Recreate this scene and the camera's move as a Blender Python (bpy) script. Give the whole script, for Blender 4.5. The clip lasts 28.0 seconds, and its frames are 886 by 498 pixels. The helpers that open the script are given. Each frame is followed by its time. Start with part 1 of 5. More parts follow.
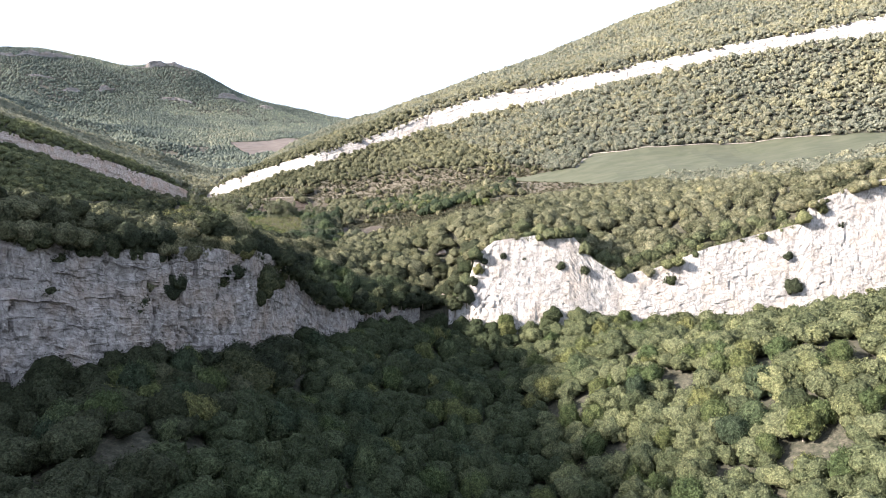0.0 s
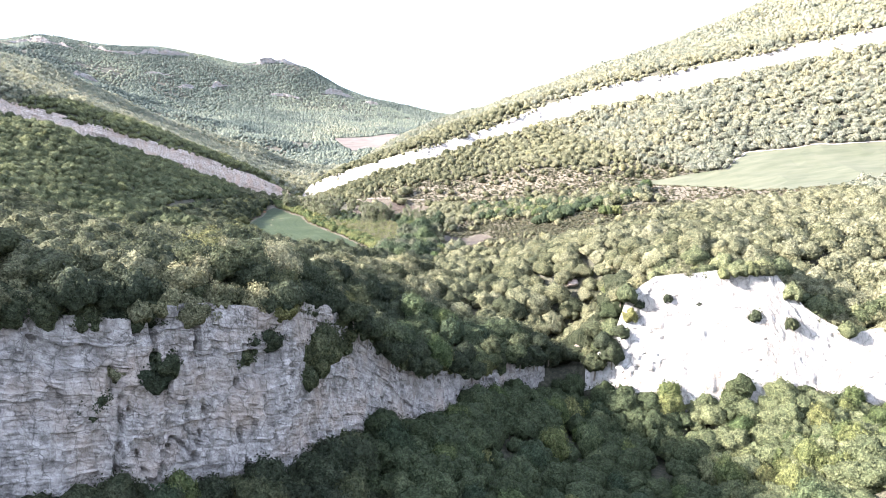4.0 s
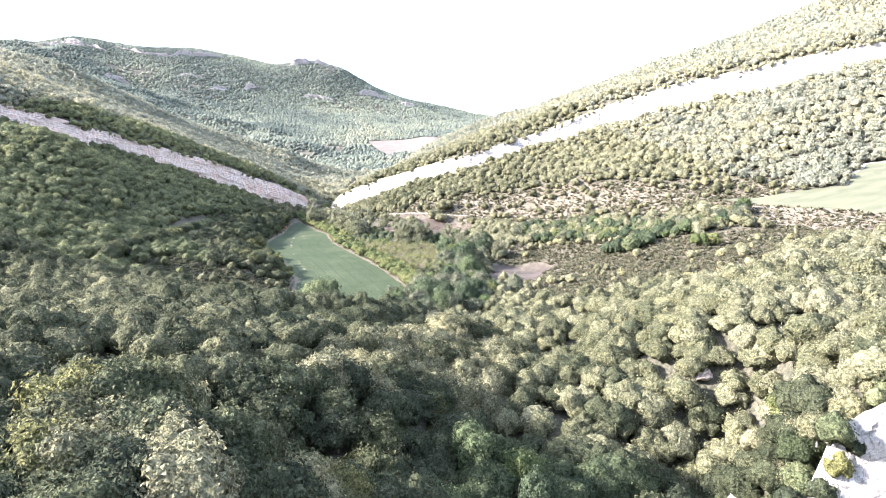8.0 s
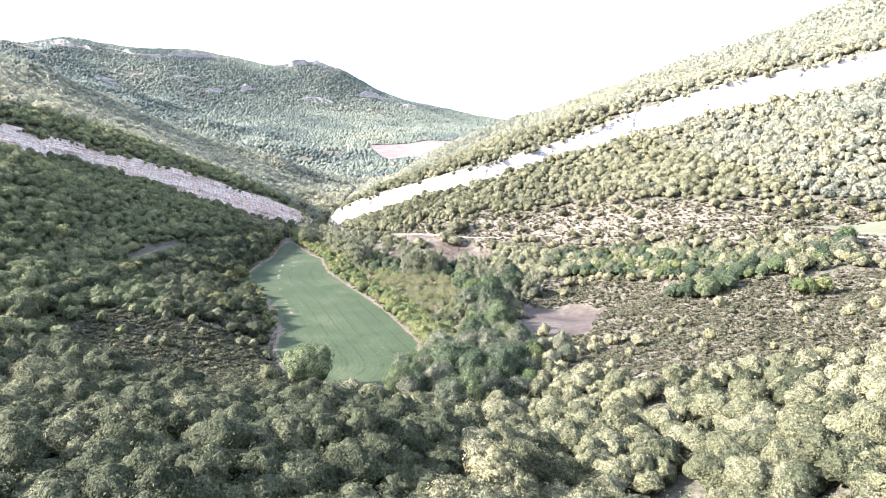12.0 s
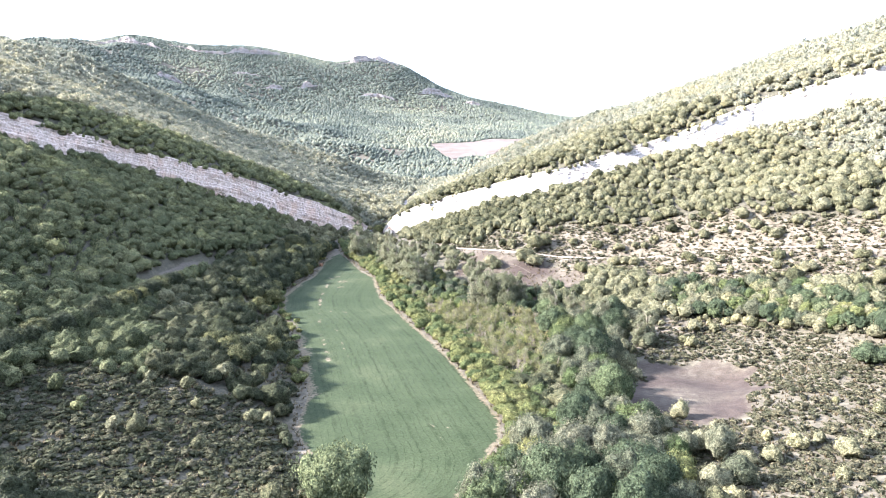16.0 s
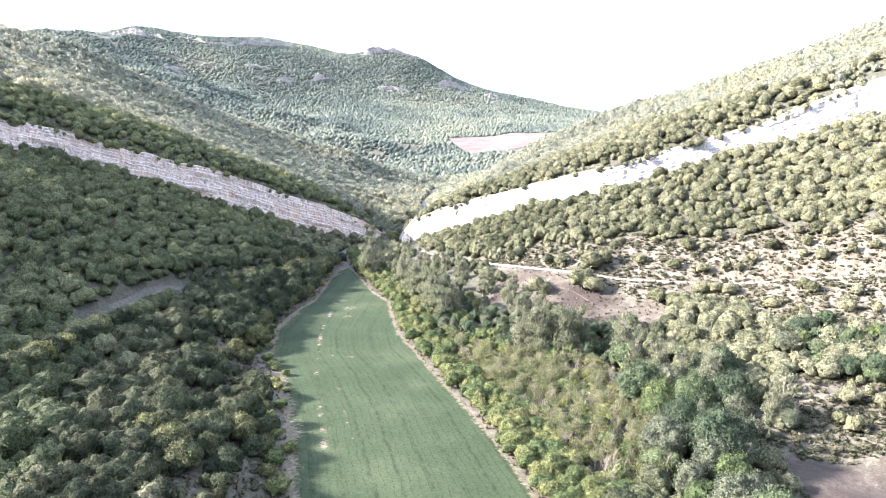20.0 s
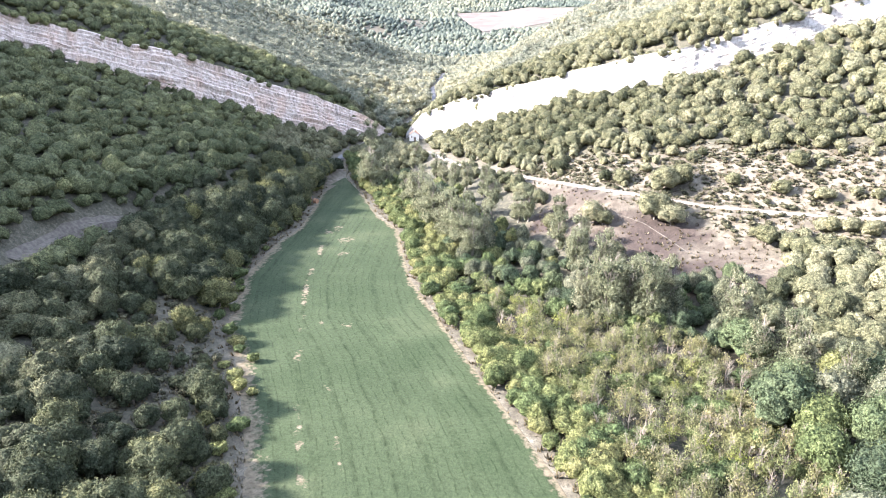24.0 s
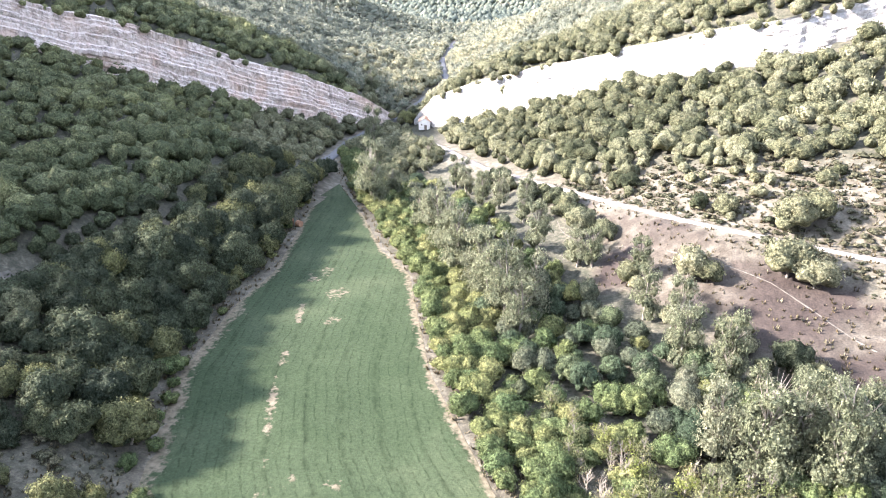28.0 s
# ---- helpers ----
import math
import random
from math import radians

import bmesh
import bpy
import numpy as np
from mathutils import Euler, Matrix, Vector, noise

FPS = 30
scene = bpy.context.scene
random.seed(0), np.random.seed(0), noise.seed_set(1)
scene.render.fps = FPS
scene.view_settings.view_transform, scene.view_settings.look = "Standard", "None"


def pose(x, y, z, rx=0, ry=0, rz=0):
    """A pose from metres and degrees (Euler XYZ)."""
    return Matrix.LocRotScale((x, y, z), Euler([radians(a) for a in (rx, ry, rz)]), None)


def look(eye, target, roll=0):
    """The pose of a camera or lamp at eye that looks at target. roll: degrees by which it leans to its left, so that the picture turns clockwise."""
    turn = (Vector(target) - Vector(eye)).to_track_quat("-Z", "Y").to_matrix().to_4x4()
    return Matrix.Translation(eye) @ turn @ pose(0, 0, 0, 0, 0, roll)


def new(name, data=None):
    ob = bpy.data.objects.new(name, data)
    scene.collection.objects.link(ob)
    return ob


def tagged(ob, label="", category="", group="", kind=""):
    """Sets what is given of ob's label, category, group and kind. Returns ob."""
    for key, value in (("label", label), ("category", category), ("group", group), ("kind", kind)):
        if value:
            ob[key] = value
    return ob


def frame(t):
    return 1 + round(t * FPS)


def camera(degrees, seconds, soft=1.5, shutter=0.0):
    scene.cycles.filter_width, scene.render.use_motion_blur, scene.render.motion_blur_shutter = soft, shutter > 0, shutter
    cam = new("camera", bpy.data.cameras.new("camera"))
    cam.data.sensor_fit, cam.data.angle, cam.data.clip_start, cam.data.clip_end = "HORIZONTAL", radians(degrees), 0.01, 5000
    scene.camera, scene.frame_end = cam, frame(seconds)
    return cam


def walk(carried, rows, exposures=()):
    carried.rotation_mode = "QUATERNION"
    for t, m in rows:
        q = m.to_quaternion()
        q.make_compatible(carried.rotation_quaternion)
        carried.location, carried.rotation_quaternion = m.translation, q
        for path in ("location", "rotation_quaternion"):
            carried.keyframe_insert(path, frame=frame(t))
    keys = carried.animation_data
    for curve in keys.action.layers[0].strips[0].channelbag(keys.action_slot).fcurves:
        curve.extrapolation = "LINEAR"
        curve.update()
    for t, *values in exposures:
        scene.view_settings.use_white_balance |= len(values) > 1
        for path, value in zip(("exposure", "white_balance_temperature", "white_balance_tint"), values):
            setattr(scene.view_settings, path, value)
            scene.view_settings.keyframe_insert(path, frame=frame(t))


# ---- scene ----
cam = camera(64.9, 28.0, soft=0.8)
METRES, EYE, TILT, LEAN, TURN = 450.0, 52.0, -8.8, 0.0, 0.0
ROWS = [
    (0.0, 0.0, 0.0, 0.0, 0.0, 0.0, -0.0),
    (0.5, -0.0024, 0.0173, 0.0024, -0.12, -0.05, 0.06),
    (1.0, -0.0047, 0.0348, 0.0047, -0.22, -0.05, 0.1),
    (1.5, -0.0069, 0.0521, 0.0072, -0.29, -0.07, 0.17),
    (2.0, -0.009, 0.0696, 0.0094, -0.36, -0.09, 0.19),
    (2.5, -0.0112, 0.0872, 0.0118, -0.33, -0.12, 0.21),
    (3.0, -0.0142, 0.1054, 0.0142, 2.44, -0.15, -0.32),
    (3.5, -0.0165, 0.1237, 0.0169, 6.04, -0.27, -1.01),
    (4.0, -0.0192, 0.1418, 0.0198, 8.31, -0.37, -1.44),
    (4.5, -0.0223, 0.1597, 0.0229, 9.47, -0.42, -1.64),
    (6.5, -0.0394, 0.2306, 0.0377, 10.86, -0.42, -1.81),
    (7.0, -0.0443, 0.2479, 0.0415, 11.0, -0.38, -1.82),
    (7.5, -0.0494, 0.265, 0.0456, 11.05, -0.38, -1.8),
    (8.0, -0.0546, 0.2821, 0.0498, 11.16, -0.39, -1.75),
    (8.5, -0.06, 0.2989, 0.0538, 11.19, -0.38, -1.74),
    (9.0, -0.0654, 0.3159, 0.0577, 11.19, -0.37, -1.71),
    (9.5, -0.0709, 0.3326, 0.0617, 11.18, -0.34, -1.68),
    (10.0, -0.0764, 0.3495, 0.0655, 11.18, -0.32, -1.67),
    (10.5, -0.082, 0.3663, 0.0693, 11.17, -0.31, -1.66),
    (11.0, -0.0875, 0.3832, 0.0729, 11.19, -0.3, -1.64),
    (11.5, -0.093, 0.4001, 0.0764, 11.2, -0.27, -1.62),
    (12.0, -0.0984, 0.4171, 0.0798, 11.23, -0.25, -1.62),
    (12.5, -0.1037, 0.4343, 0.0828, 11.27, -0.23, -1.63),
    (14.5, -0.1257, 0.5039, 0.0925, 13.46, -0.32, -2.01),
    (15.0, -0.1317, 0.5214, 0.0949, 14.6, -0.4, -2.22),
    (15.5, -0.1375, 0.5387, 0.0972, 15.5, -0.48, -2.39),
    (16.0, -0.1436, 0.5558, 0.0995, 16.13, -0.54, -2.5),
    (16.5, -0.1499, 0.5728, 0.1017, 16.47, -0.57, -2.55),
    (17.0, -0.1565, 0.5897, 0.104, 16.7, -0.62, -2.59),
    (17.5, -0.1633, 0.6066, 0.1062, 16.89, -0.69, -2.62),
    (18.0, -0.1701, 0.6235, 0.1084, 17.03, -0.77, -2.64),
    (18.5, -0.1771, 0.6401, 0.1107, 17.15, -0.87, -2.65),
    (19.0, -0.1841, 0.6565, 0.1127, 17.21, -0.94, -2.64),
    (19.5, -0.1911, 0.6725, 0.1146, 17.25, -0.97, -2.61),
    (20.0, -0.1982, 0.6882, 0.1165, 17.28, -0.99, -2.59),
    (20.5, -0.2051, 0.7038, 0.1184, 17.33, -1.07, -2.56),
    (22.5, -0.2319, 0.766, 0.1269, 17.43, -4.76, -2.5),
    (23.0, -0.2385, 0.7818, 0.1289, 17.48, -6.68, -2.54),
    (23.5, -0.2452, 0.7975, 0.1308, 17.53, -8.62, -2.61),
    (24.0, -0.2518, 0.8132, 0.1326, 17.55, -10.58, -2.67),
    (24.5, -0.2586, 0.829, 0.1348, 17.58, -12.45, -2.69),
    (25.0, -0.2653, 0.8446, 0.1369, 17.61, -13.93, -2.71),
    (25.5, -0.2719, 0.8602, 0.1391, 17.66, -14.67, -2.76),
    (26.0, -0.2785, 0.8756, 0.1411, 17.69, -15.22, -2.78),
    (26.5, -0.2851, 0.891, 0.1429, 17.74, -15.54, -2.82),
    (27.0, -0.2919, 0.9062, 0.1448, 17.75, -15.58, -2.84),
    (27.5, -0.2985, 0.9212, 0.1467, 17.74, -15.6, -2.83),
    (28.0, -0.3047, 0.9353, 0.149, 17.72, -13.4, -2.79),
]
walk(cam, [(t, pose(0, 0, EYE, TILT, LEAN, TURN) @ pose(METRES * x, METRES * y, METRES * z, 90 + pitch, roll, yaw)) for t, x, y, z, yaw, pitch, roll in ROWS],
     exposures=[(0.0, 2.31, 6320, 15), (1.5, 2.77, 6270, 15), (3.0, 3.12, 6170, 16), (4.5, 3.37, 6120, 16), (8.0, 3.42, 6070, 18), (14.0, 3.37, 5970, 18), (20.0, 3.37, 5970, 17), (25.0, 3.47, 6070, 18), (28.0, 3.42, 6070, 18)])

# ---- light: low sun from behind and to one side, thin bright cloud ----
SUN_TO = Vector((-0.96, -0.28, 0.0)).normalized()
SUN_UP = radians(27)
world = bpy.data.worlds.new("world")
scene.world = world
world.use_nodes = True
wn, wl = world.node_tree.nodes, world.node_tree.links
wn.clear()
sky = wn.new("ShaderNodeTexSky")
sky.sky_type, sky.sun_disc = "NISHITA", False
sky.sun_elevation = SUN_UP
sky.sun_rotation = math.atan2(SUN_TO.x, SUN_TO.y)
sky.dust_density = 3.0
cloud = wn.new("ShaderNodeTexNoise")
cloud.inputs["Scale"].default_value, cloud.inputs["Detail"].default_value = 2.2, 5
ramp = wn.new("ShaderNodeValToRGB")
ramp.color_ramp.elements[0].position, ramp.color_ramp.elements[0].color = 0.32, (4.3, 5.4, 7.2, 1)
ramp.color_ramp.elements[1].position, ramp.color_ramp.elements[1].color = 0.6, (7.4, 8.4, 10.0, 1)
mixw = wn.new("ShaderNodeMix")
mixw.data_type = "RGBA"
mixw.inputs[0].default_value = 0.66
back = wn.new("ShaderNodeBackground")
back.inputs["Strength"].default_value = 0.067
outw = wn.new("ShaderNodeOutputWorld")
wl.new(cloud.outputs[0], ramp.inputs[0])
wl.new(sky.outputs[0], mixw.inputs[6])
wl.new(ramp.outputs[0], mixw.inputs[7])
wl.new(mixw.outputs[2], back.inputs[0])
wl.new(back.outputs[0], outw.inputs[0])
sun_data = bpy.data.lights.new("sun", "SUN")
sun_data.energy, sun_data.angle, sun_data.color = 5.0, radians(4.0), (1.0, 0.915, 0.815)
sun = new("sun", sun_data)
sun.matrix_world = look((SUN_TO * math.cos(SUN_UP) + Vector((0, 0, math.sin(SUN_UP)))) * 300, (0, 0, 0))

rng = np.random.default_rng(7)

# ---- noise and geometry helpers ----
LATTICE = np.random.default_rng(3).random((256, 256))


def vnoise(x, y):
    """Smooth value noise, 0 to 1, one cell per unit."""
    x, y = np.asarray(x, float), np.asarray(y, float)
    i, j = np.floor(x).astype(int), np.floor(y).astype(int)
    u, v = x - i, y - j
    u, v = u * u * (3 - 2 * u), v * v * (3 - 2 * v)
    a, b = LATTICE[i % 256, j % 256], LATTICE[(i + 1) % 256, j % 256]
    c, d = LATTICE[i % 256, (j + 1) % 256], LATTICE[(i + 1) % 256, (j + 1) % 256]
    return (a * (1 - u) + b * u) * (1 - v) + (c * (1 - u) + d * u) * v


def fbm(x, y, octaves=4):
    """Fractal noise, about -1 to 1."""
    total, amp = 0.0, 1.0
    for k in range(octaves):
        total = total + amp * (2 * vnoise(x * 2 ** k + 17.3 * k, y * 2 ** k + 41.7 * k) - 1)
        amp *= 0.5
    return total / 1.6


def mesh_of(name, verts, faces, material=None, smooth=False, attrs=(), slots=None):
    """A mesh from arrays; faces all have the same number of corners."""
    verts, faces = np.asarray(verts, np.float32), np.asarray(faces, np.int32)
    me = bpy.data.meshes.new(name)
    n = faces.shape[1]
    me.vertices.add(len(verts))
    me.vertices.foreach_set("co", verts.ravel())
    me.loops.add(faces.size)
    me.loops.foreach_set("vertex_index", faces.ravel())
    me.polygons.add(len(faces))
    me.polygons.foreach_set("loop_start", np.arange(0, faces.size, n, dtype=np.int32))
    me.update(calc_edges=True)
    me.polygons.foreach_set("use_smooth", np.full(len(faces), smooth))
    for key, values in attrs:
        me.attributes.new(key, "FLOAT", "POINT").data.foreach_set("value", np.asarray(values, np.float32))
    for m in material if isinstance(material, (list, tuple)) else [material] if material else []:
        me.materials.append(m)
    if slots is not None:
        me.polygons.foreach_set("material_index", np.asarray(slots, np.int32))
    return me


def part(name, data, material, parent, label=""):
    """Links a mesh or a bmesh as one object under its thing."""
    if isinstance(data, bmesh.types.BMesh):
        me = bpy.data.meshes.new(name)
        data.to_mesh(me)
        data.free()
        data = me
    if material and not data.materials:
        data.materials.append(material)
    ob = new(name, data)
    ob.parent = parent
    if label:
        ob["label"] = label
    return ob


def along(line, step):
    """A polyline of rows sampled at even steps of its plan length."""
    line = np.asarray(line, float)
    run = np.concatenate([[0], np.cumsum(np.hypot(*np.diff(line[:, :2], axis=0).T))])
    s = np.linspace(0, run[-1], max(2, int(run[-1] / step) + 1))
    return s, np.stack([np.interp(s, run, line[:, k]) for k in range(line.shape[1])], 1)


def normals_of(p):
    """Unit normals in plan, to the right of a polyline's direction."""
    d = np.gradient(p[:, :2], axis=0)
    k = np.ones(9) / 9
    if len(d) > 12:
        pad = np.pad(d, ((4, 4), (0, 0)), mode="edge")
        d = np.stack([np.convolve(pad[:, i], k, "valid") for i in (0, 1)], 1)
    d /= np.hypot(*d.T)[:, None] + 1e-9
    return np.stack([d[:, 1], -d[:, 0]], 1)


def dist_to(x, y, line):
    """Distance in plan from points to a polyline."""
    best = np.full(np.shape(x), 1e9)
    line = np.asarray(line, float)
    for a, b in zip(line[:-1, :2], line[1:, :2]):
        d = b - a
        t = np.clip(((x - a[0]) * d[0] + (y - a[1]) * d[1]) / (d @ d), 0, 1)
        best = np.minimum(best, np.hypot(x - a[0] - t * d[0], y - a[1] - t * d[1]))
    return best


def inside(x, y, poly):
    hit = np.zeros(np.shape(x), bool)
    for (x0, y0), (x1, y1) in zip(poly, poly[1:] + poly[:1]):
        if y0 != y1:
            hit ^= ((y0 > y) != (y1 > y)) & (x < (x1 - x0) * (y - y0) / (y1 - y0) + x0)
    return hit


# ---- materials ----
def material(name, rough=0.8):
    m = bpy.data.materials.new(name)
    m.use_nodes = True
    n, l = m.node_tree.nodes, m.node_tree.links
    p = n["Principled BSDF"]
    p.inputs["Roughness"].default_value = rough
    p.inputs["Specular IOR Level"].default_value = 0.25
    return m, n, l, p


def noise_node(n, l, scale, detail=4, stretch=None):
    tc = n.new("ShaderNodeNewGeometry")
    tex = n.new("ShaderNodeTexNoise")
    tex.inputs["Scale"].default_value, tex.inputs["Detail"].default_value = scale, detail
    if stretch:
        mp = n.new("ShaderNodeMapping")
        mp.inputs["Scale"].default_value = stretch
        l.new(tc.outputs["Position"], mp.inputs["Vector"])
        l.new(mp.outputs[0], tex.inputs["Vector"])
    else:
        l.new(tc.outputs["Position"], tex.inputs["Vector"])
    return tex.outputs[0]


def ramp_node(n, l, fac, stops):
    r = n.new("ShaderNodeValToRGB")
    e = r.color_ramp.elements
    while len(e) < len(stops):
        e.new(0.5)
    for el, (pos, col) in zip(e, stops):
        el.position, el.color = pos, (*col, 1)
    l.new(fac, r.inputs[0])
    return r.outputs[0]


def mix_node(n, l, fac, a, b, mode="MIX"):
    m = n.new("ShaderNodeMix")
    m.data_type, m.blend_type = "RGBA", mode
    for slot, v in ((0, fac), (6, a), (7, b)):
        if hasattr(v, "links"):
            l.new(v, m.inputs[slot])
        else:
            m.inputs[slot].default_value = v if slot == 0 else (*v, 1)
    return m.outputs[2]


def math_node(n, l, op, a, b):
    m = n.new("ShaderNodeMath")
    m.operation = op
    for slot, v in enumerate((a, b)):
        if hasattr(v, "links"):
            l.new(v, m.inputs[slot])
        else:
            m.inputs[slot].default_value = v
    return m.outputs[0]


def bump(n, l, p, height, strength, distance):
    b = n.new("ShaderNodeBump")
    b.inputs["Strength"].default_value, b.inputs["Distance"].default_value = strength, distance
    l.new(height, b.inputs["Height"])
    l.new(b.outputs[0], p.inputs["Normal"])


def attribute(n, name):
    a = n.new("ShaderNodeAttribute")
    a.attribute_name = name
    return a.outputs["Fac"]


def foliage(name, stops, source="tone", shine=0.05, gaps=False):
    """Leaves: hue by tree, grain by leaf clump, shade painted between sprigs, some light through the leaf; gaps cut a
    clump into single leaves.
    """
    m, n, l, p = material(name, 0.7)
    if source == "tone":
        fac = attribute(n, "tone")
    else:
        fac = n.new("ShaderNodeObjectInfo").outputs["Random"]
    col = ramp_node(n, l, fac, stops)
    isl = n.new("ShaderNodeNewGeometry").outputs["Random Per Island"]
    grain = ramp_node(n, l, isl, [(0.0, (0.72, 0.74, 0.7)), (0.6, (1.0, 1.0, 1.0)), (1.0, (1.14, 1.13, 1.08))])
    col = mix_node(n, l, 1.0, col, grain, "MULTIPLY")
    clump = noise_node(n, l, 0.8, 3)
    col = mix_node(n, l, 1.0, col, ramp_node(n, l, clump, [(0.38, (0.8, 0.83, 0.8)), (0.62, (1.18, 1.15, 1.1))]), "MULTIPLY")
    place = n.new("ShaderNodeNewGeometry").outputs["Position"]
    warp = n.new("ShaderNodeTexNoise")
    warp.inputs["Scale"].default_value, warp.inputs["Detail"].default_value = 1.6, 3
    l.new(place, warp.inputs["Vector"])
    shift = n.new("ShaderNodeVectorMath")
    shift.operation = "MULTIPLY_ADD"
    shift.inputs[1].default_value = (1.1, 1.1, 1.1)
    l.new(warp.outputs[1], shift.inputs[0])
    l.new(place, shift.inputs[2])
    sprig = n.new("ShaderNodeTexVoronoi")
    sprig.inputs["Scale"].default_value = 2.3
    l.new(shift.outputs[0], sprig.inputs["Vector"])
    # painted shade: sprig middles lighter, crevices between them darker
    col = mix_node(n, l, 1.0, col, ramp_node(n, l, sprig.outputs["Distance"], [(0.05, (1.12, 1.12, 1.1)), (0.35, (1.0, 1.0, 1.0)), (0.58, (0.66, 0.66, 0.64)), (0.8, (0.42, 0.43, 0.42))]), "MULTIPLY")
    fine = noise_node(n, l, 6.5, 4)
    col = mix_node(n, l, 1.0, col, ramp_node(n, l, fine, [(0.38, (0.6, 0.61, 0.58)), (0.5, (1.0, 1.0, 1.0)), (0.62, (1.26, 1.25, 1.2))]), "MULTIPLY")
    relief = math_node(n, l, "ADD", math_node(n, l, "MULTIPLY", clump, 2.0), math_node(n, l, "SUBTRACT", 1.0, sprig.outputs["Distance"]))
    bump(n, l, p, math_node(n, l, "ADD", relief, math_node(n, l, "MULTIPLY", fine, 0.5)), 1.0, 0.32)
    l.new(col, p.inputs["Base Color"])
    p.inputs["Specular IOR Level"].default_value = shine
    tr = n.new("ShaderNodeBsdfTranslucent")
    l.new(col, tr.inputs["Color"])
    mx = n.new("ShaderNodeMixShader")
    mx.inputs[0].default_value = 0.38
    l.new(p.outputs[0], mx.inputs[1])
    l.new(tr.outputs[0], mx.inputs[2])
    l.new(mx.outputs[0], n["Material Output"].inputs[0])
    if gaps:
        hole = n.new("ShaderNodeBsdfTransparent")
        cut = n.new("ShaderNodeMixShader")
        cells = n.new("ShaderNodeTexVoronoi")
        cells.inputs["Scale"].default_value = 4.2
        l.new(n.new("ShaderNodeNewGeometry").outputs["Position"], cells.inputs["Vector"])
        l.new(math_node(n, l, "GREATER_THAN", cells.outputs["Distance"], 0.56), cut.inputs[0])
        l.new(mx.outputs[0], cut.inputs[1])
        l.new(hole.outputs[0], cut.inputs[2])
        l.new(cut.outputs[0], n["Material Output"].inputs[0])
    return m


def leaves(name, stops, source="tone"):
    """Inner foliage and, over it, leaf sprays with gaps."""
    return [foliage(name, stops, source), foliage(name + "_spray", stops, source, gaps=True)]


OAK = [(0.0, (0.063, 0.0719, 0.0455)), (0.35, (0.1538, 0.1559, 0.0982)), (0.7, (0.2192, 0.2157, 0.1472)), (0.9, (0.2507, 0.2434, 0.1632)), (1.0, (0.2786, 0.2636, 0.1621))]
BANK = [(0.0, (0.0453, 0.0557, 0.0395)), (0.5, (0.0721, 0.0845, 0.0548)), (0.85, (0.1072, 0.1155, 0.0659)), (1.0, (0.1649, 0.1649, 0.0767))]
GREEN = [(0.0, (0.0821, 0.1126, 0.0554)), (0.45, (0.1205, 0.145, 0.0673)), (0.8, (0.1639, 0.1764, 0.0811)), (1.0, (0.188, 0.1889, 0.0909))]
GREY = [(0.0, (0.0879, 0.1005, 0.0737)), (0.6, (0.1214, 0.1324, 0.0968)), (1.0, (0.1592, 0.1634, 0.1243))]
POPLAR = [(0.0, (0.1565, 0.1699, 0.1124)), (0.6, (0.1967, 0.2074, 0.1423)), (1.0, (0.2369, 0.2396, 0.1714))]
PALE = [(0.0, (0.1488, 0.1683, 0.0824)), (0.5, (0.1999, 0.2061, 0.1112)), (0.8, (0.2381, 0.223, 0.1236)), (1.0, (0.2041, 0.2272, 0.0742))]
DARK = [(0.0, (0.0506, 0.0708, 0.0476)), (0.5, (0.0718, 0.0948, 0.0614)), (0.85, (0.0966, 0.1242, 0.0698)), (1.0, (0.1288, 0.1518, 0.0899))]
SCRUB = [(0.0, (0.0612, 0.0684, 0.0437)), (0.5, (0.0945, 0.0972, 0.0661)), (1.0, (0.135, 0.1278, 0.0894))]
STRAW = [(0.0, (0.1, 0.078, 0.05)), (0.5, (0.15, 0.125, 0.086)), (1.0, (0.21, 0.185, 0.135))]
# paler, greyer leaves for the upper woods: distance haze painted in
UPLAND_HAZE = [(0.0, (0.1385, 0.1542, 0.1296)), (0.35, (0.2177, 0.2296, 0.1901)), (0.7, (0.2837, 0.2861, 0.2333)), (1.0, (0.3497, 0.3324, 0.2306))]
# mountain leaves lightened and blued: haze painted into the colour
FAR_HAZE = [(0.0, (0.1193, 0.1443, 0.1336)), (0.5, (0.2052, 0.2314, 0.2005)), (1.0, (0.3104, 0.3155, 0.2475))]
# gorge leaves: greener than OAK and darker, with shade painted in
GORGE_SHADE = [(0.0, (0.0655, 0.0813, 0.0472)), (0.4, (0.1206, 0.1376, 0.0787)), (0.8, (0.1704, 0.1835, 0.1075)), (1.0, (0.2164, 0.2255, 0.118))]
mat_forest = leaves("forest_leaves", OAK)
mat_gorge_shade = leaves("gorge_shade_leaves", GORGE_SHADE)
mat_upland_haze = leaves("upland_haze_leaves", UPLAND_HAZE)
mat_far_haze = [foliage("far_haze_leaves", FAR_HAZE)] * 2
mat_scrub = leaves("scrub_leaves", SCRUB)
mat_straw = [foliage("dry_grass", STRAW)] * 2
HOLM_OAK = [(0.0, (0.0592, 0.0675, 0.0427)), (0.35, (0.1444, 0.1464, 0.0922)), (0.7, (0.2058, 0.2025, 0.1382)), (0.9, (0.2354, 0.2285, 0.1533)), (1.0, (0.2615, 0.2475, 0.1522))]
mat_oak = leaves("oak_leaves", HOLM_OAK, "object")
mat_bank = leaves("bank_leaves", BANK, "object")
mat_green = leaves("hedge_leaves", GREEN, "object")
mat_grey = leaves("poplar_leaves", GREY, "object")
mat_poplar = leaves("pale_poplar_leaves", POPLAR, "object")
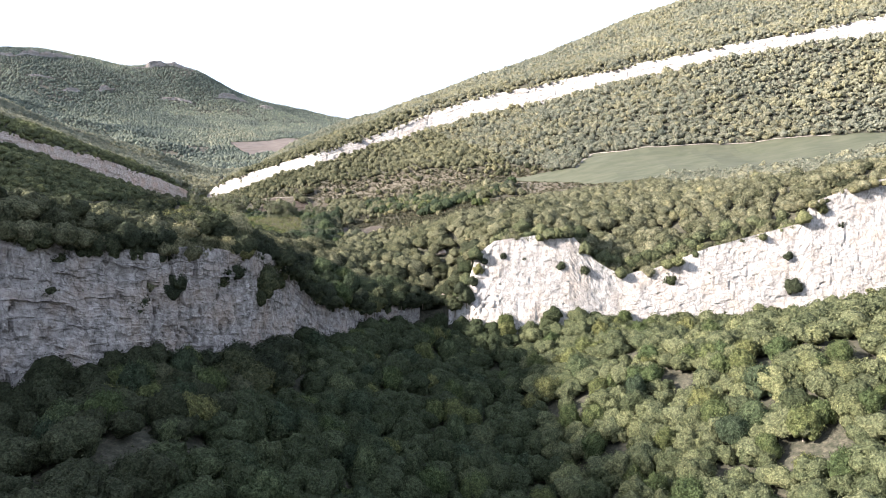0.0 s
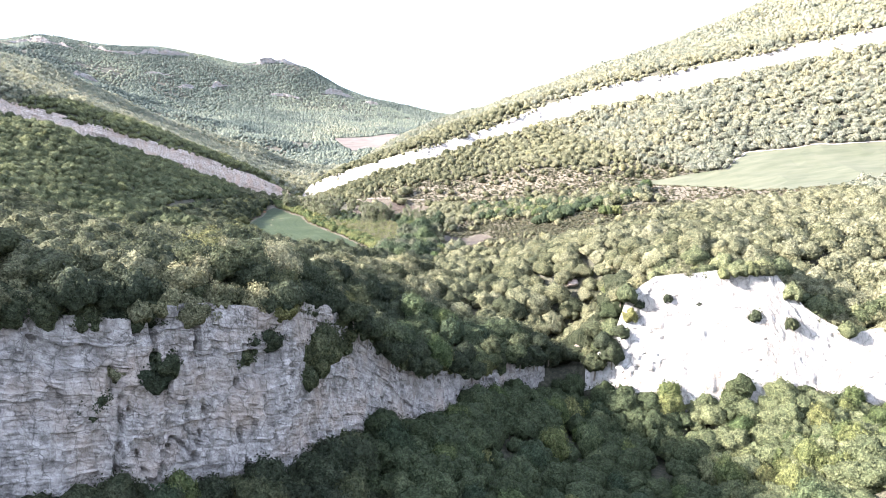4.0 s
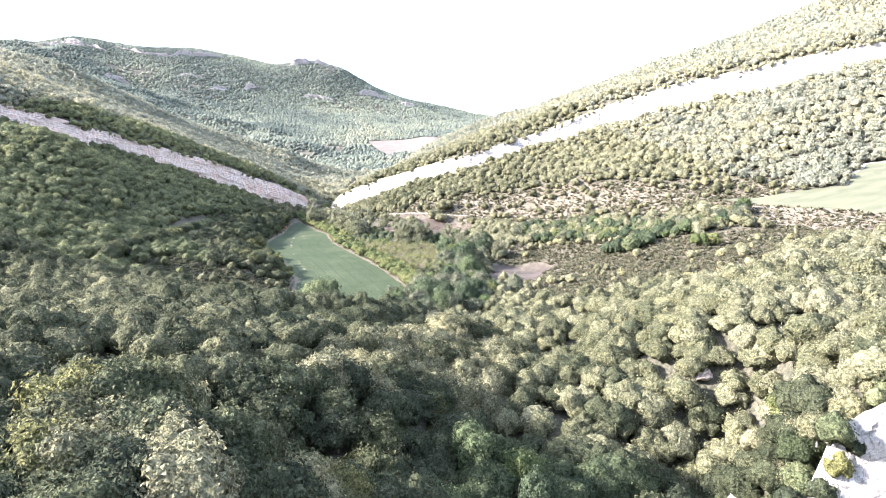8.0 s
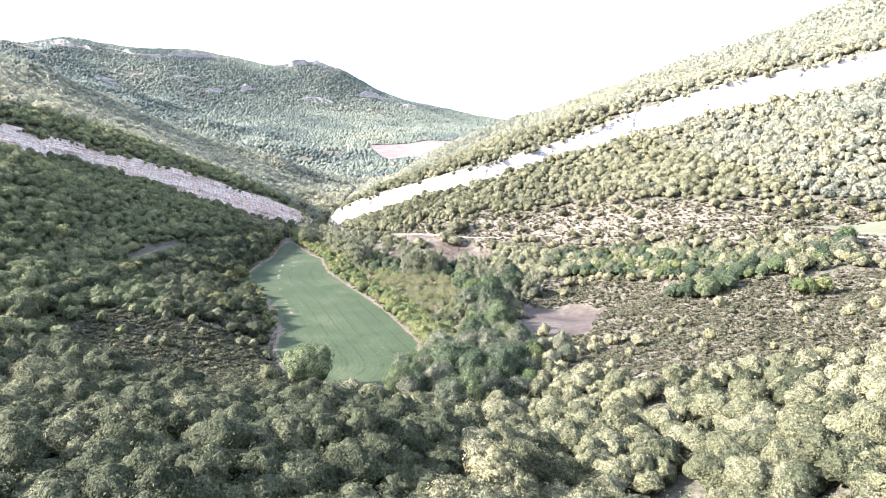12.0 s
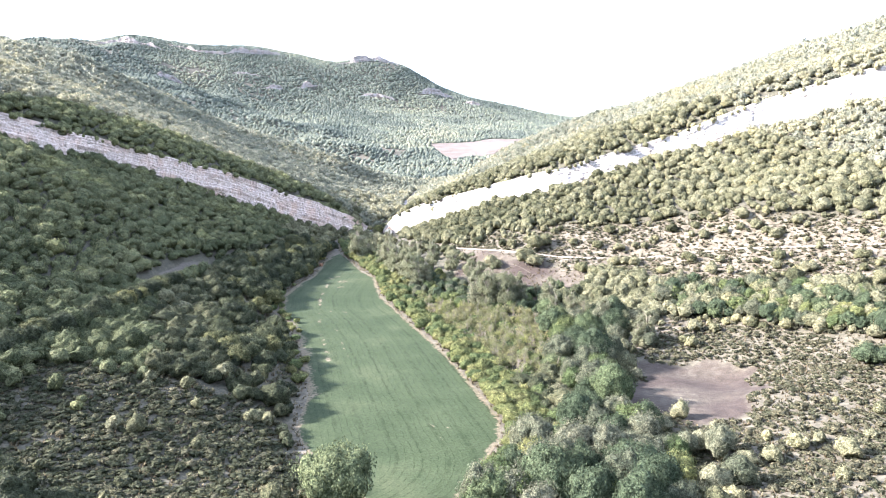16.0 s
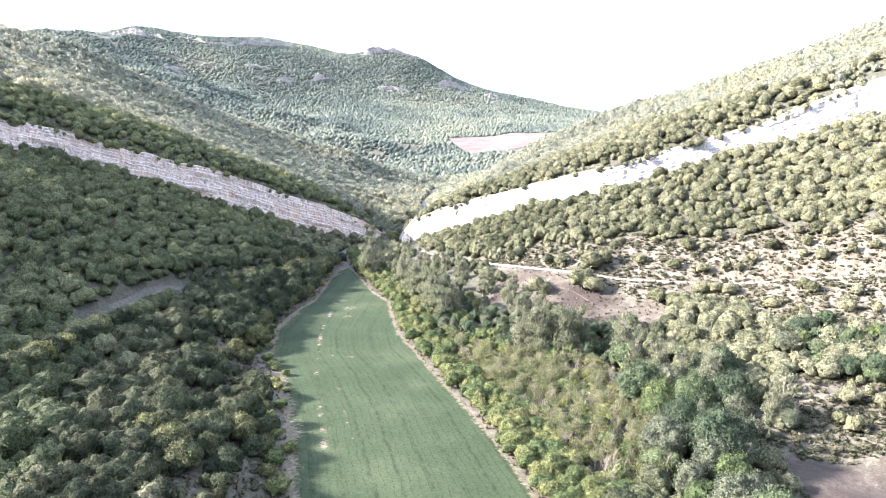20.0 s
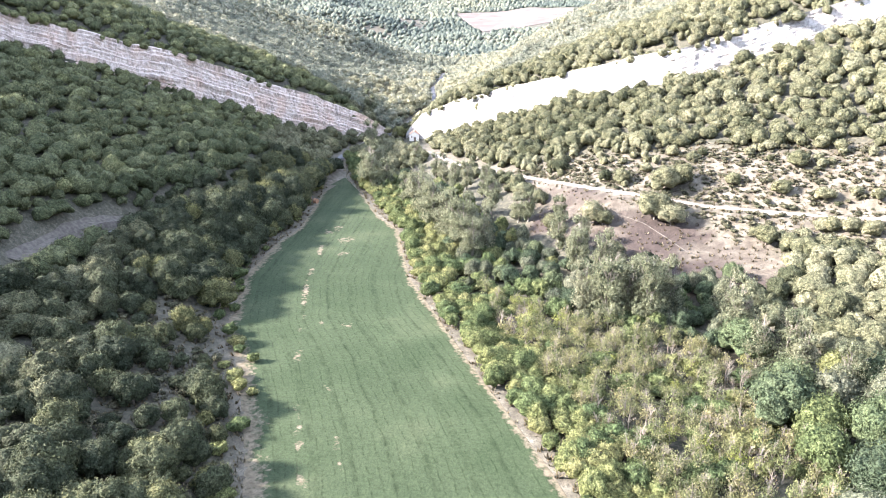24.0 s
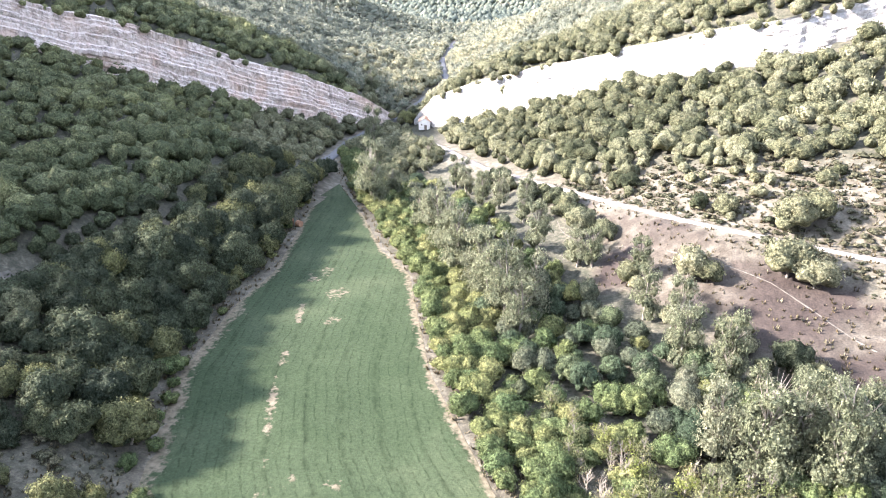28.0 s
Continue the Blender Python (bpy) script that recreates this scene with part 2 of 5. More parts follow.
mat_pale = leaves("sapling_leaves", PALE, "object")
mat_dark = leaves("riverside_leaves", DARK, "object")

mat_bark, n, l, p = material("bark", 0.9)
l.new(ramp_node(n, l, noise_node(n, l, 3, 5, (1, 1, 0.3)), [(0.3, (0.09, 0.075, 0.06)), (0.7, (0.2, 0.175, 0.14))]), p.inputs["Base Color"])
mat_twig, n, l, p = material("grey_twigs", 0.9)
l.new(ramp_node(n, l, noise_node(n, l, 3, 3), [(0.3, (0.1, 0.09, 0.072)), (0.7, (0.19, 0.168, 0.138))]), p.inputs["Base Color"])


def rock(name, low, mid, high, warm, crack_dark, relief=0.6):
    """Limestone: fine mottling, cracks, water streaks down the face, beds along the dip, warm stains."""
    m, n, l, p = material(name, 0.92)
    tex = noise_node(n, l, 0.8, 12)
    tex.node.inputs["Roughness"].default_value = 0.68
    base = ramp_node(n, l, tex, [(0.3, low), (0.48, mid), (0.66, high)])
    stain = ramp_node(n, l, noise_node(n, l, 0.13, 6), [(0.48, (0, 0, 0)), (0.66, (1, 1, 1))])
    base = mix_node(n, l, math_node(n, l, "MULTIPLY", stain, 0.55), base, warm)
    streak = ramp_node(n, l, noise_node(n, l, 0.75, 7, (1, 1, 0.07)), [(0.36, (0.3 + crack_dark * 0.6,) * 3), (0.47, (0.95, 0.95, 0.95)), (0.62, (1.1, 1.09, 1.08))])
    base = mix_node(n, l, 0.45, base, streak, "MULTIPLY")
    cracks = []
    for scale, wide in ((0.3, 0.035), (0.95, 0.05)):
        v = n.new("ShaderNodeTexVoronoi")
        v.feature = "DISTANCE_TO_EDGE"
        v.inputs["Scale"].default_value = scale
        g = n.new("ShaderNodeNewGeometry")
        warp = n.new("ShaderNodeTexNoise")
        warp.inputs["Scale"].default_value, warp.inputs["Detail"].default_value = 0.5, 5
        l.new(g.outputs["Position"], warp.inputs["Vector"])
        mv = n.new("ShaderNodeVectorMath")
        mv.operation = "MULTIPLY_ADD"
        mv.inputs[1].default_value = (3.0, 3.0, 3.0)
        l.new(warp.outputs[1], mv.inputs[0])
        l.new(g.outputs["Position"], mv.inputs[2])
        mp = n.new("ShaderNodeMapping")
        mp.inputs["Scale"].default_value = (1, 1, 0.45)
        l.new(mv.outputs[0], mp.inputs["Vector"])
        l.new(mp.outputs[0], v.inputs["Vector"])
        cracks.append(ramp_node(n, l, v.outputs["Distance"], [(0.0, (crack_dark,) * 3), (wide, (1, 1, 1))]))
    base = mix_node(n, l, 0.65, base, cracks[0], "MULTIPLY")
    base = mix_node(n, l, 0.35, base, cracks[1], "MULTIPLY")
    beds = ramp_node(n, l, math_node(n, l, "FRACT", math_node(n, l, "MULTIPLY", attribute(n, "bed"), 0.42), 0.0),
                     [(0.0, (0.5, 0.48, 0.46)), (0.07, (1, 1, 1)), (0.9, (1.02, 1.02, 1.02))])
    broken = ramp_node(n, l, noise_node(n, l, 0.12, 4), [(0.42, (0, 0, 0)), (0.58, (1, 1, 1))])
    base = mix_node(n, l, math_node(n, l, "MULTIPLY", broken, 0.8), base, mix_node(n, l, 1.0, base, beds, "MULTIPLY"))
    l.new(base, p.inputs["Base Color"])
    rough_n = noise_node(n, l, 1.6, 12)
    rough_n.node.inputs["Roughness"].default_value = 0.65
    bump(n, l, p, math_node(n, l, "ADD", rough_n, math_node(n, l, "MULTIPLY", cracks[1], 0.2)), 1.0, relief)
    return m


mat_rock_grey = rock("weathered_limestone", (0.11, 0.1, 0.093), (0.24, 0.222, 0.206), (0.375, 0.352, 0.33), (0.31, 0.245, 0.195), 0.3)
mat_rock_warm = rock("bedded_limestone", (0.27, 0.225, 0.195), (0.47, 0.4, 0.352), (0.59, 0.52, 0.468), (0.47, 0.33, 0.25), 0.35)
mat_rock_white = rock("bright_limestone", (0.2, 0.188, 0.172), (0.32, 0.304, 0.284), (0.41, 0.393, 0.37), (0.32, 0.27, 0.222), 0.35, 0.45)

mat_ground, n, l, p = material("hillside_soil", 0.95)
dry = ramp_node(n, l, noise_node(n, l, 0.5, 12), [(0.3, (0.042, 0.036, 0.026)), (0.45, (0.063, 0.055, 0.04)), (0.55, (0.083, 0.074, 0.056)), (0.7, (0.12, 0.109, 0.086))])
litter = ramp_node(n, l, noise_node(n, l, 1.1, 12), [(0.32, (0.022, 0.024, 0.015)), (0.5, (0.04, 0.039, 0.027)), (0.68, (0.068, 0.061, 0.044))])
col = mix_node(n, l, attribute(n, "dry"), litter, dry)
brown = ramp_node(n, l, noise_node(n, l, 0.35, 5), [(0.3, (0.0165, 0.0115, 0.0094)), (0.7, (0.033, 0.0247, 0.0202))])
col = mix_node(n, l, attribute(n, "ploughed"), col, brown)
tussock = noise_node(n, l, 3.2, 8)
tussock.node.inputs["Roughness"].default_value = 0.7
col = mix_node(n, l, 1.0, col, ramp_node(n, l, tussock, [(0.35, (0.62, 0.62, 0.6)), (0.5, (1.0, 1.0, 1.0)), (0.64, (1.35, 1.33, 1.28))]), "MULTIPLY")
l.new(col, p.inputs["Base Color"])
bump(n, l, p, noise_node(n, l, 1.2, 8), 0.8, 0.3)

mat_crop, n, l, p = material("green_crop", 0.9)
p.inputs["Specular IOR Level"].default_value = 0.06
green = ramp_node(n, l, noise_node(n, l, 0.07, 6), [(0.3, (0.0185, 0.0272, 0.0135)), (0.55, (0.025, 0.0344, 0.0177)), (0.75, (0.0357, 0.0442, 0.0236))])
speck = noise_node(n, l, 2.2, 10)
speck.node.inputs["Roughness"].default_value = 0.75
green = mix_node(n, l, 1.0, green, ramp_node(n, l, speck, [(0.3, (0.58, 0.6, 0.58)), (0.5, (1.0, 1.0, 1.0)), (0.7, (1.4, 1.36, 1.3))]), "MULTIPLY")
wobble = math_node(n, l, "MULTIPLY", noise_node(n, l, 0.16, 4), 1.6)
lane = math_node(n, l, "ADD", attribute(n, "lane"), wobble)
for pitch, dark in ((0.62, 0.5), (0.19, 0.45)):
    line = ramp_node(n, l, math_node(n, l, "FRACT", math_node(n, l, "MULTIPLY", lane, pitch), 0.0), [(0.0, (0.55, 0.58, 0.55)), (0.13, (1.0, 1.0, 1.0)), (0.87, (1.05, 1.05, 1.05)), (1.0, (0.6, 0.62, 0.6))])
    patchy = ramp_node(n, l, noise_node(n, l, 0.25 + pitch, 5), [(0.4, (0, 0, 0)), (0.62, (1, 1, 1))])
    green = mix_node(n, l, math_node(n, l, "MULTIPLY", patchy, dark * 2), green, mix_node(n, l, 1.0, green, line, "MULTIPLY"))
worn = math_node(n, l, "ADD", attribute(n, "bare"), math_node(n, l, "MULTIPLY", math_node(n, l, "SUBTRACT", noise_node(n, l, 1.3, 9), 0.5), 1.6))
worn = ramp_node(n, l, worn, [(0.42, (0, 0, 0)), (0.75, (0.85, 0.85, 0.85))])
green = mix_node(n, l, worn, green, ramp_node(n, l, noise_node(n, l, 1.2, 8), [(0.3, (0.068, 0.055, 0.037)), (0.7, (0.135, 0.113, 0.082))]))
l.new(green, p.inputs["Base Color"])
bump(n, l, p, noise_node(n, l, 3.0, 5), 0.6, 0.12)

mat_hay, n, l, p = material("pale_stubble_green", 0.85)
l.new(ramp_node(n, l, noise_node(n, l, 0.08, 6, (1, 3, 1)), [(0.3, (0.038, 0.043, 0.024)), (0.7, (0.06, 0.062, 0.039))]), p.inputs["Base Color"])
mat_plough, n, l, p = material("tilled_earth", 0.95)
l.new(ramp_node(n, l, noise_node(n, l, 0.05, 5), [(0.3, (0.06, 0.047, 0.039)), (0.7, (0.088, 0.073, 0.062))]), p.inputs["Base Color"])
mat_asphalt, n, l, p = material("asphalt", 0.85)
l.new(ramp_node(n, l, noise_node(n, l, 0.8, 6), [(0.3, (0.05, 0.051, 0.053)), (0.7, (0.085, 0.085, 0.087))]), p.inputs["Base Color"])
mat_gravel, n, l, p = material("pale_gravel", 0.95)
l.new(ramp_node(n, l, noise_node(n, l, 0.9, 6), [(0.3, (0.12, 0.106, 0.09)), (0.7, (0.2, 0.18, 0.155))]), p.inputs["Base Color"])
mat_path, n, l, p = material("worn_soil", 0.95)
l.new(ramp_node(n, l, noise_node(n, l, 1.2, 8), [(0.35, (0.05, 0.044, 0.036)), (0.65, (0.085, 0.076, 0.063))]), p.inputs["Base Color"])
mat_plaster, n, l, p = material("lime_plaster", 0.9)
l.new(ramp_node(n, l, noise_node(n, l, 0.9, 6), [(0.3, (0.52, 0.47, 0.4)), (0.7, (0.68, 0.64, 0.57))]), p.inputs["Base Color"])
mat_tile, n, l, p = material("clay_tile", 0.85)
l.new(ramp_node(n, l, noise_node(n, l, 1.5, 5), [(0.3, (0.2, 0.12, 0.08)), (0.7, (0.36, 0.25, 0.18))]), p.inputs["Base Color"])
mat_wood, n, l, p = material("old_wood", 0.8)
l.new(ramp_node(n, l, noise_node(n, l, 2.5, 5, (1, 1, 0.2)), [(0.3, (0.08, 0.06, 0.045)), (0.7, (0.17, 0.13, 0.1))]), p.inputs["Base Color"])

mat_bale, n, l, p = material("old_straw", 0.95)
l.new(ramp_node(n, l, noise_node(n, l, 4, 6), [(0.3, (0.13, 0.07, 0.04)), (0.7, (0.26, 0.155, 0.095))]), p.inputs["Base Color"])

# ---- the plan: lines of the land (x, y, upper height, lower height) ----
# first three points of the left cliff, out of view, raised to shade the gorge
CLIFF_NEAR_LEFT = [(-150, 40, 88, 28), (-112, 84, 66, 19), (-86, 111, 45, 12), (-78, 119, 37, 11), (-64, 133, 32, 9), (-57, 143, 30, 6), (-46, 157, 28, 3), (-42, 176, 22, 0),
                   (-36, 192, 9, -4), (-25, 212, 2, -7), (-9, 233, -1, -10)]
CLIFF_NEAR_RIGHT = [(2, 232, -2, -10), (7, 231.6, 0, -9), (9.5, 231.4, 8, -9), (11, 231.3, 14, -9), (17, 231, 19, -10), (33, 230, 21, -9), (42, 229.5, 22, -5), (50, 229, 13, -5), (55, 228.7, 10, -6), (60, 228.4, 8, -7),
                    (69, 227.9, 9.5, -7), (87, 226.8, 17, -5), (101, 226, 21, -3), (115, 225, 25, -1), (119, 224.9, 32, 0), (130, 224.2, 37, 3), (142, 223.5, 40, 6), (230, 215, 62, 24)]
CLIFF_FAR_LEFT = [(-450, 440, 112, 100), (-400, 490, 84, 72), (-345, 552, 60, 49), (-322, 587, 47.5, 36), (-300, 622, 36, 20), (-283, 650, 23, 8), (-268, 676, 14, 0), (-257, 694, 4, -6), (-251, 705, -4, -8)]
CLIFF_FAR_RIGHT = [(-238, 703, -4, -7), (-228, 696.5, 6, -5), (-204, 684, 16, 1), (-172, 668, 25.5, 14), (-137, 652, 35.5, 25), (-111, 640, 42, 31.5), (-62, 643, 57, 48.5), (-9, 648, 77.7, 64),
                   (38, 637, 92, 77), (97, 623, 103, 87.5), (147, 607, 113, 100), (230, 578, 128, 118), (283, 559, 136, 126), (330, 543, 145, 131), (460, 500, 172, 160)]
FIELD = [(-138, 387), (-129, 376), (-118, 367), (-107, 360.5), (-100, 360.5), (-95, 366), (-94, 380), (-93, 395), (-95, 405), (-105, 423), (-124, 454), (-144, 482), (-169, 518), (-186, 554), (-197, 565),
         (-211, 586), (-230, 611), (-243, 634), (-246.5, 646), (-248.5, 646), (-246, 632), (-238, 612), (-229, 594), (-219, 562), (-214, 546), (-213, 530), (-207, 505), (-195, 481), (-181, 464), (-167, 444), (-145, 407)]
FIELD_Z = -6.5
HAYFIELD = [(34, 475), (52, 466), (86, 457), (92, 467), (103, 482), (120, 472), (191, 462), (300, 428), (300, 335), (227, 358), (150, 376), (130, 386), (102, 402), (82, 430), (60, 450)]
BROWN_PLOT = [(-66, 421), (-54, 410), (-40, 416), (-33, 432), (-37, 449), (-48, 458), (-62, 454), (-68, 438)]
DRY_MEADOW = [(-160, 588), (-132, 566), (-112, 556), (-92, 540), (-84, 520), (-100, 522), (-118, 534), (-140, 552)]
ROAD = [(-190, 330, 12), (-205, 372, 10), (-222, 430, 7.5), (-235, 478, 5), (-238, 500, 4), (-238, 524, 2), (-236, 553, 0), (-238, 590, -2.5), (-245, 640, -5), (-251, 665, -6),
        (-249, 715, -6), (-252, 788, -1), (-278, 860, 0), (-285, 893, 0), (-300, 960, 3)]
TRACK = [(-222, 668, -5), (-211, 653, -3), (-188, 625, -1.5), (-156, 593, 3), (-135, 571, 6.5), (-122, 563, 7.5), (-101, 557, 7), (-70, 548, 9), (-30, 530, 18), (10, 505, 25), (30, 494, 28)]
PATH = [(-162, 584, 0), (-155, 575, 0), (-136, 562, 1), (-115, 551, 1), (-101, 537, 1.5)]

# heights of open ground between those lines, group by group
BASIN = [(0, 20, -14), (5, 60, -20), (15, 110, -22), (22, 150, -22), (12, 190, -18), (2, 225, -14), (-3, 247, -11), (50, 181, -3), (58, 142, -6), (80, 146, 8), (66, 115, -7), (150, 150, 26),
         (140, 190, 12), (-48, 97, 9), (-40, 112, 3), (-24, 163, -6), (-12, 167, -8), (-8, 136, -13), (-60, 50, 16), (110, 60, 16), (0, -60, -8), (100, 200, -1)]
# (-220, 80, 88) is unseen ground raised to shade the gorge
LEFT_SHOULDER = [(-58, 170, 29), (-63, 187, 27), (-54, 218, 19), (-105, 229, 23), (-38, 225, 12), (-72, 245, 18), (-150, 150, 36), (-171, 356, 7), (-140, 300, 9), (-105, 335, 0),
                 (-75, 300, 9), (-28, 275, 4), (-220, 250, 30), (-260, 350, 34), (-220, 80, 88), (-20, 248, 0), (-190, 400, 6), (-160, 405, 0), (-80, 335, -2), (-160, 380, 3)]
VALLEY = [(-30, 290, -1), (-48, 320, -2), (-70, 350, -5), (-42, 402, -3), (-43, 445, -5), (-73, 457, -5.5), (-106, 506, -6), (-150, 550, -5.5), (-190, 605, -5), (-240, 660, -7), (-245, 720, -8),
          (-110, 560, 6.5), (-55, 550, 15), (-27, 556, 32), (-98, 540, 2), (-227, 462, 7.5), (-223, 494, 3), (-273, 469, 30), (-80, 400, -5.5), (-60, 380, -4), (-255, 520, 12), (-330, 480, 58), (-280, 580, 20), (-255, 600, 5)]
RIGHT_SHOULDER = [(13, 256, 16), (-5, 266, 10), (5, 275, 18), (60, 262, 18), (95, 258, 24), (100, 310, 28), (40, 330, 20), (61, 431, 22), (40, 505, 30), (18, 442, 17), (-11, 415, 5), (95, 471, 40),
                  (190, 455, 46), (300, 428, 56), (300, 335, 52), (227, 358, 42), (150, 372, 35), (101, 383, 28), (160, 300, 38), (80, 560, 68), (200, 520, 85), (-10, 340, 8), (0, 590, 45), (230, 270, 66)]
FAR_LEFT_HILL = [(-330, 740, 28), (-409, 693, 66), (-290, 800, 10), (-610, 740, 141), (-577, 800, 132), (-584, 850, 117), (-534, 870, 98), (-503, 920, 73), (-453, 950, 54), (-400, 970, 38), (-420, 727, 68), (-481, 756, 86), (-520, 1040, 46), (-390, 1100, 12), (-640, 1000, 84), (-435, 860, 52), (-350, 950, 8), (-760, 760, 175), (-560, 560, 140)]
UPPER_VALLEY = [(-252, 790, -2), (-282, 890, -1), (-310, 1000, 5), (-345, 1150, 12), (-400, 1400, 42), (-320, 1400, 46), (-200, 1500, 60), (-600, 1350, 60), (-480, 1550, 75)]
RIGHT_HILL = [(-210, 800, 14), (-190, 900, 50), (-139, 900, 69), (-90, 900, 83), (-160, 760, 36), (-50, 870, 94), (60, 860, 130), (60, 740, 106), (1, 900, 113), (43, 900, 129), (84, 900, 141), (110, 900, 149), (153, 900, 165), (229, 900, 198), (291, 900, 216), (180, 850, 175), (330, 820, 229), (500, 780, 283), (-60, 740, 70), (180, 720, 143),
              (330, 680, 187), (-109, 968, 76), (60, 1050, 112), (300, 1050, 190), (600, 1000, 270), (600, 500, 230), (450, 330, 110), (0, 1300, 60), (300, 1400, 130)]
MOUNTAIN = [(-1560, 1560, 250), (-1408, 1654, 272), (-1375, 1690, 288), (-1350, 1706, 303), (-1308, 1741, 308), (-1219, 1810, 298), (-1061, 1913, 298), (-949, 1975, 271), (-884, 2006, 253), (-800, 2043, 271),
            (-715, 2075, 254), (-597, 2113, 186), (-537, 2129, 163), (-412, 2157, 139), (-302, 2174, 111), (-1500, 1900, 240), (-1250, 2050, 255), (-900, 2250, 220), (-650, 2300, 170),
            (-827, 1752, 170), (-1033, 1523, 176), (-640, 1800, 130), (-450, 1850, 100), (-800, 1500, 100), (-100, 2000, 75), (-900, 1200, 150), (-1200, 1300, 190)]
RIM = [(-900, -300, 160), (-500, 100, 120), (-300, -300, 90), (0, -500, 60), (400, -400, 110), (900, 0, 230), (1200, 900, 320), (800, 2000, 200), (0, 3200, 90), (-1500, 3300, 200), (-2600, 2200, 260),
       (-2200, 800, 260), (-4200, -4200, 150), (4200, -4200, 150), (4200, 4600, 150), (-4200, 4600, 150)]

knots = [np.array(g, float) for g in (BASIN, LEFT_SHOULDER, VALLEY, RIGHT_SHOULDER, FAR_LEFT_HILL, UPPER_VALLEY, RIGHT_HILL, MOUNTAIN, RIM)]
for cl, rise_up, fall in ((CLIFF_NEAR_LEFT, 0.02, 0.2), (CLIFF_NEAR_RIGHT, 0.0, 0.25), (CLIFF_FAR_LEFT, 0.42, 0.3), (CLIFF_FAR_RIGHT, 0.36, 0.3)):
    s, pts = along(cl, 8)
    nrm = normals_of(pts)
    for away in (10, 24):
        knots.append(np.column_stack([pts[::2, :2] - nrm[::2] * away, pts[::2, 2] + rise_up * away]))
    knots.append(np.column_stack([pts[::2, :2] + nrm[::2] * 9, pts[::2, 3] - fall * 8]))
    knots.append(np.column_stack([pts[:, :2] - nrm * 3.2, pts[:, 2]]))
    knots.append(np.column_stack([pts[:, :2] + nrm * 1.6, pts[:, 3]]))
for k in range(0, len(FIELD), 2):
    knots.append(np.array([[*FIELD[k], FIELD_Z]]))
knots.append(np.array([(-115, 395, FIELD_Z), (-140, 430, FIELD_Z), (-170, 480, FIELD_Z), (-200, 535, FIELD_Z)]))
for ln in (ROAD, TRACK):
    knots.append(along(ln, 25)[1])
knots = np.concatenate(knots)
_, keep = np.unique(np.round(knots[:, :2] / 2), axis=0, return_index=True)
knots = knots[keep]
gap = np.hypot(knots[:, None, 0] - knots[None, :, 0], knots[:, None, 1] - knots[None, :, 1])
sysm = np.block([[gap - 0.3 * np.eye(len(knots)), np.ones((len(knots), 1))], [np.ones((1, len(knots))), np.zeros((1, 1))]])
weights = np.linalg.solve(sysm, np.append(knots[:, 2], 0))


def axis(lo, a, b, hi, step, grow):
    mid = list(np.arange(a, b, step))
    left, right, d = [], [], step
    x = a
    while x > lo:
        d *= grow
        x -= d
        left.append(x)
    x, d = mid[-1], step
    while x < hi:
        d *= grow
        x += d
        right.append(x)
    return np.array(left[::-1] + mid + right)


GX, GY = axis(-4300, -380, 290, 4300, 3.0, 1.055), axis(-2500, 20, 720, 4700, 3.0, 1.03)
XX, YY = np.meshgrid(GX, GY)
ZZ = np.full(XX.shape, weights[-1])
for (kx, ky, _), w in zip(knots, weights):
    ZZ += w * np.hypot(XX - kx, YY - ky)
all_cliffs = [along(c, 6)[1] for c in (CLIFF_NEAR_LEFT, CLIFF_NEAR_RIGHT, CLIFF_FAR_LEFT, CLIFF_FAR_RIGHT)]
D_CLIFF = np.minimum.reduce([dist_to(XX, YY, c) for c in all_cliffs])


def signed_to(x, y, line):
    """Distance to a cliff line, minus on its low side."""
    d = dist_to(x, y, line)
    pts = along(line, 3)[1]
    nrm = normals_of(pts)
    near = d < 40
    xs, ys = x[near], y[near]
    k = np.argmin((xs[:, None] - pts[None, :, 0]) ** 2 + (ys[:, None] - pts[None, :, 1]) ** 2, 1)
    side = (xs - pts[k, 0]) * nrm[k, 0] + (ys - pts[k, 1]) * nrm[k, 1]
    d[near] *= np.where(side > 0, -1, 1)
    return d


SIGNED = np.stack([signed_to(XX, YY, c) for c in all_cliffs])
SIGNED = np.take_along_axis(SIGNED, np.abs(SIGNED).argmin(0)[None], 0)[0]
POLY_F = np.array(FIELD + FIELD[:1], float)
IN_F = inside(XX, YY, FIELD)
D_FIELD = np.where(IN_F, 0, dist_to(XX, YY, POLY_F))
calm = np.clip((D_FIELD - 3) / 25, 0, 1) * np.clip((D_CLIFF - 2) / 15, 0, 1)
ZZ += calm * (2.2 * fbm(XX / 38, YY / 38) + 0.5 * fbm(XX / 9, YY / 9, 2))
ZZ += np.clip((YY - 1150) / 200, 0, 1) * (1 - np.clip((YY + 0.45 * XX - 960) / 120, 0, 1)) * (22 * (0.5 - np.abs(fbm(XX / 130 + YY / 300, YY / 420 + 2, 3))) + 8 * fbm(XX / 60, YY / 60, 2))
ZZ += np.clip((YY - 1050) / 250, 0, 1) * (55 * (0.3 - np.abs(fbm(XX / 210 + 0.4 * YY / 210, YY / 330 + 1, 4)))) * (1 - 0.75 * np.clip((YY + 0.45 * XX - 1080) / 60, 0, 1))
ZZ += np.clip((YY - 900) / 600, 0, 1) * (8 * fbm(XX / 150 + 3, YY / 150, 5) - 5 * np.abs(fbm(XX / 330, YY / 330 + 5, 4))) * (1 - 0.7 * np.clip((YY + 0.45 * XX - 1080) / 60, 0, 1))
k = np.clip((D_FIELD - 1) / 9, 0, 1)
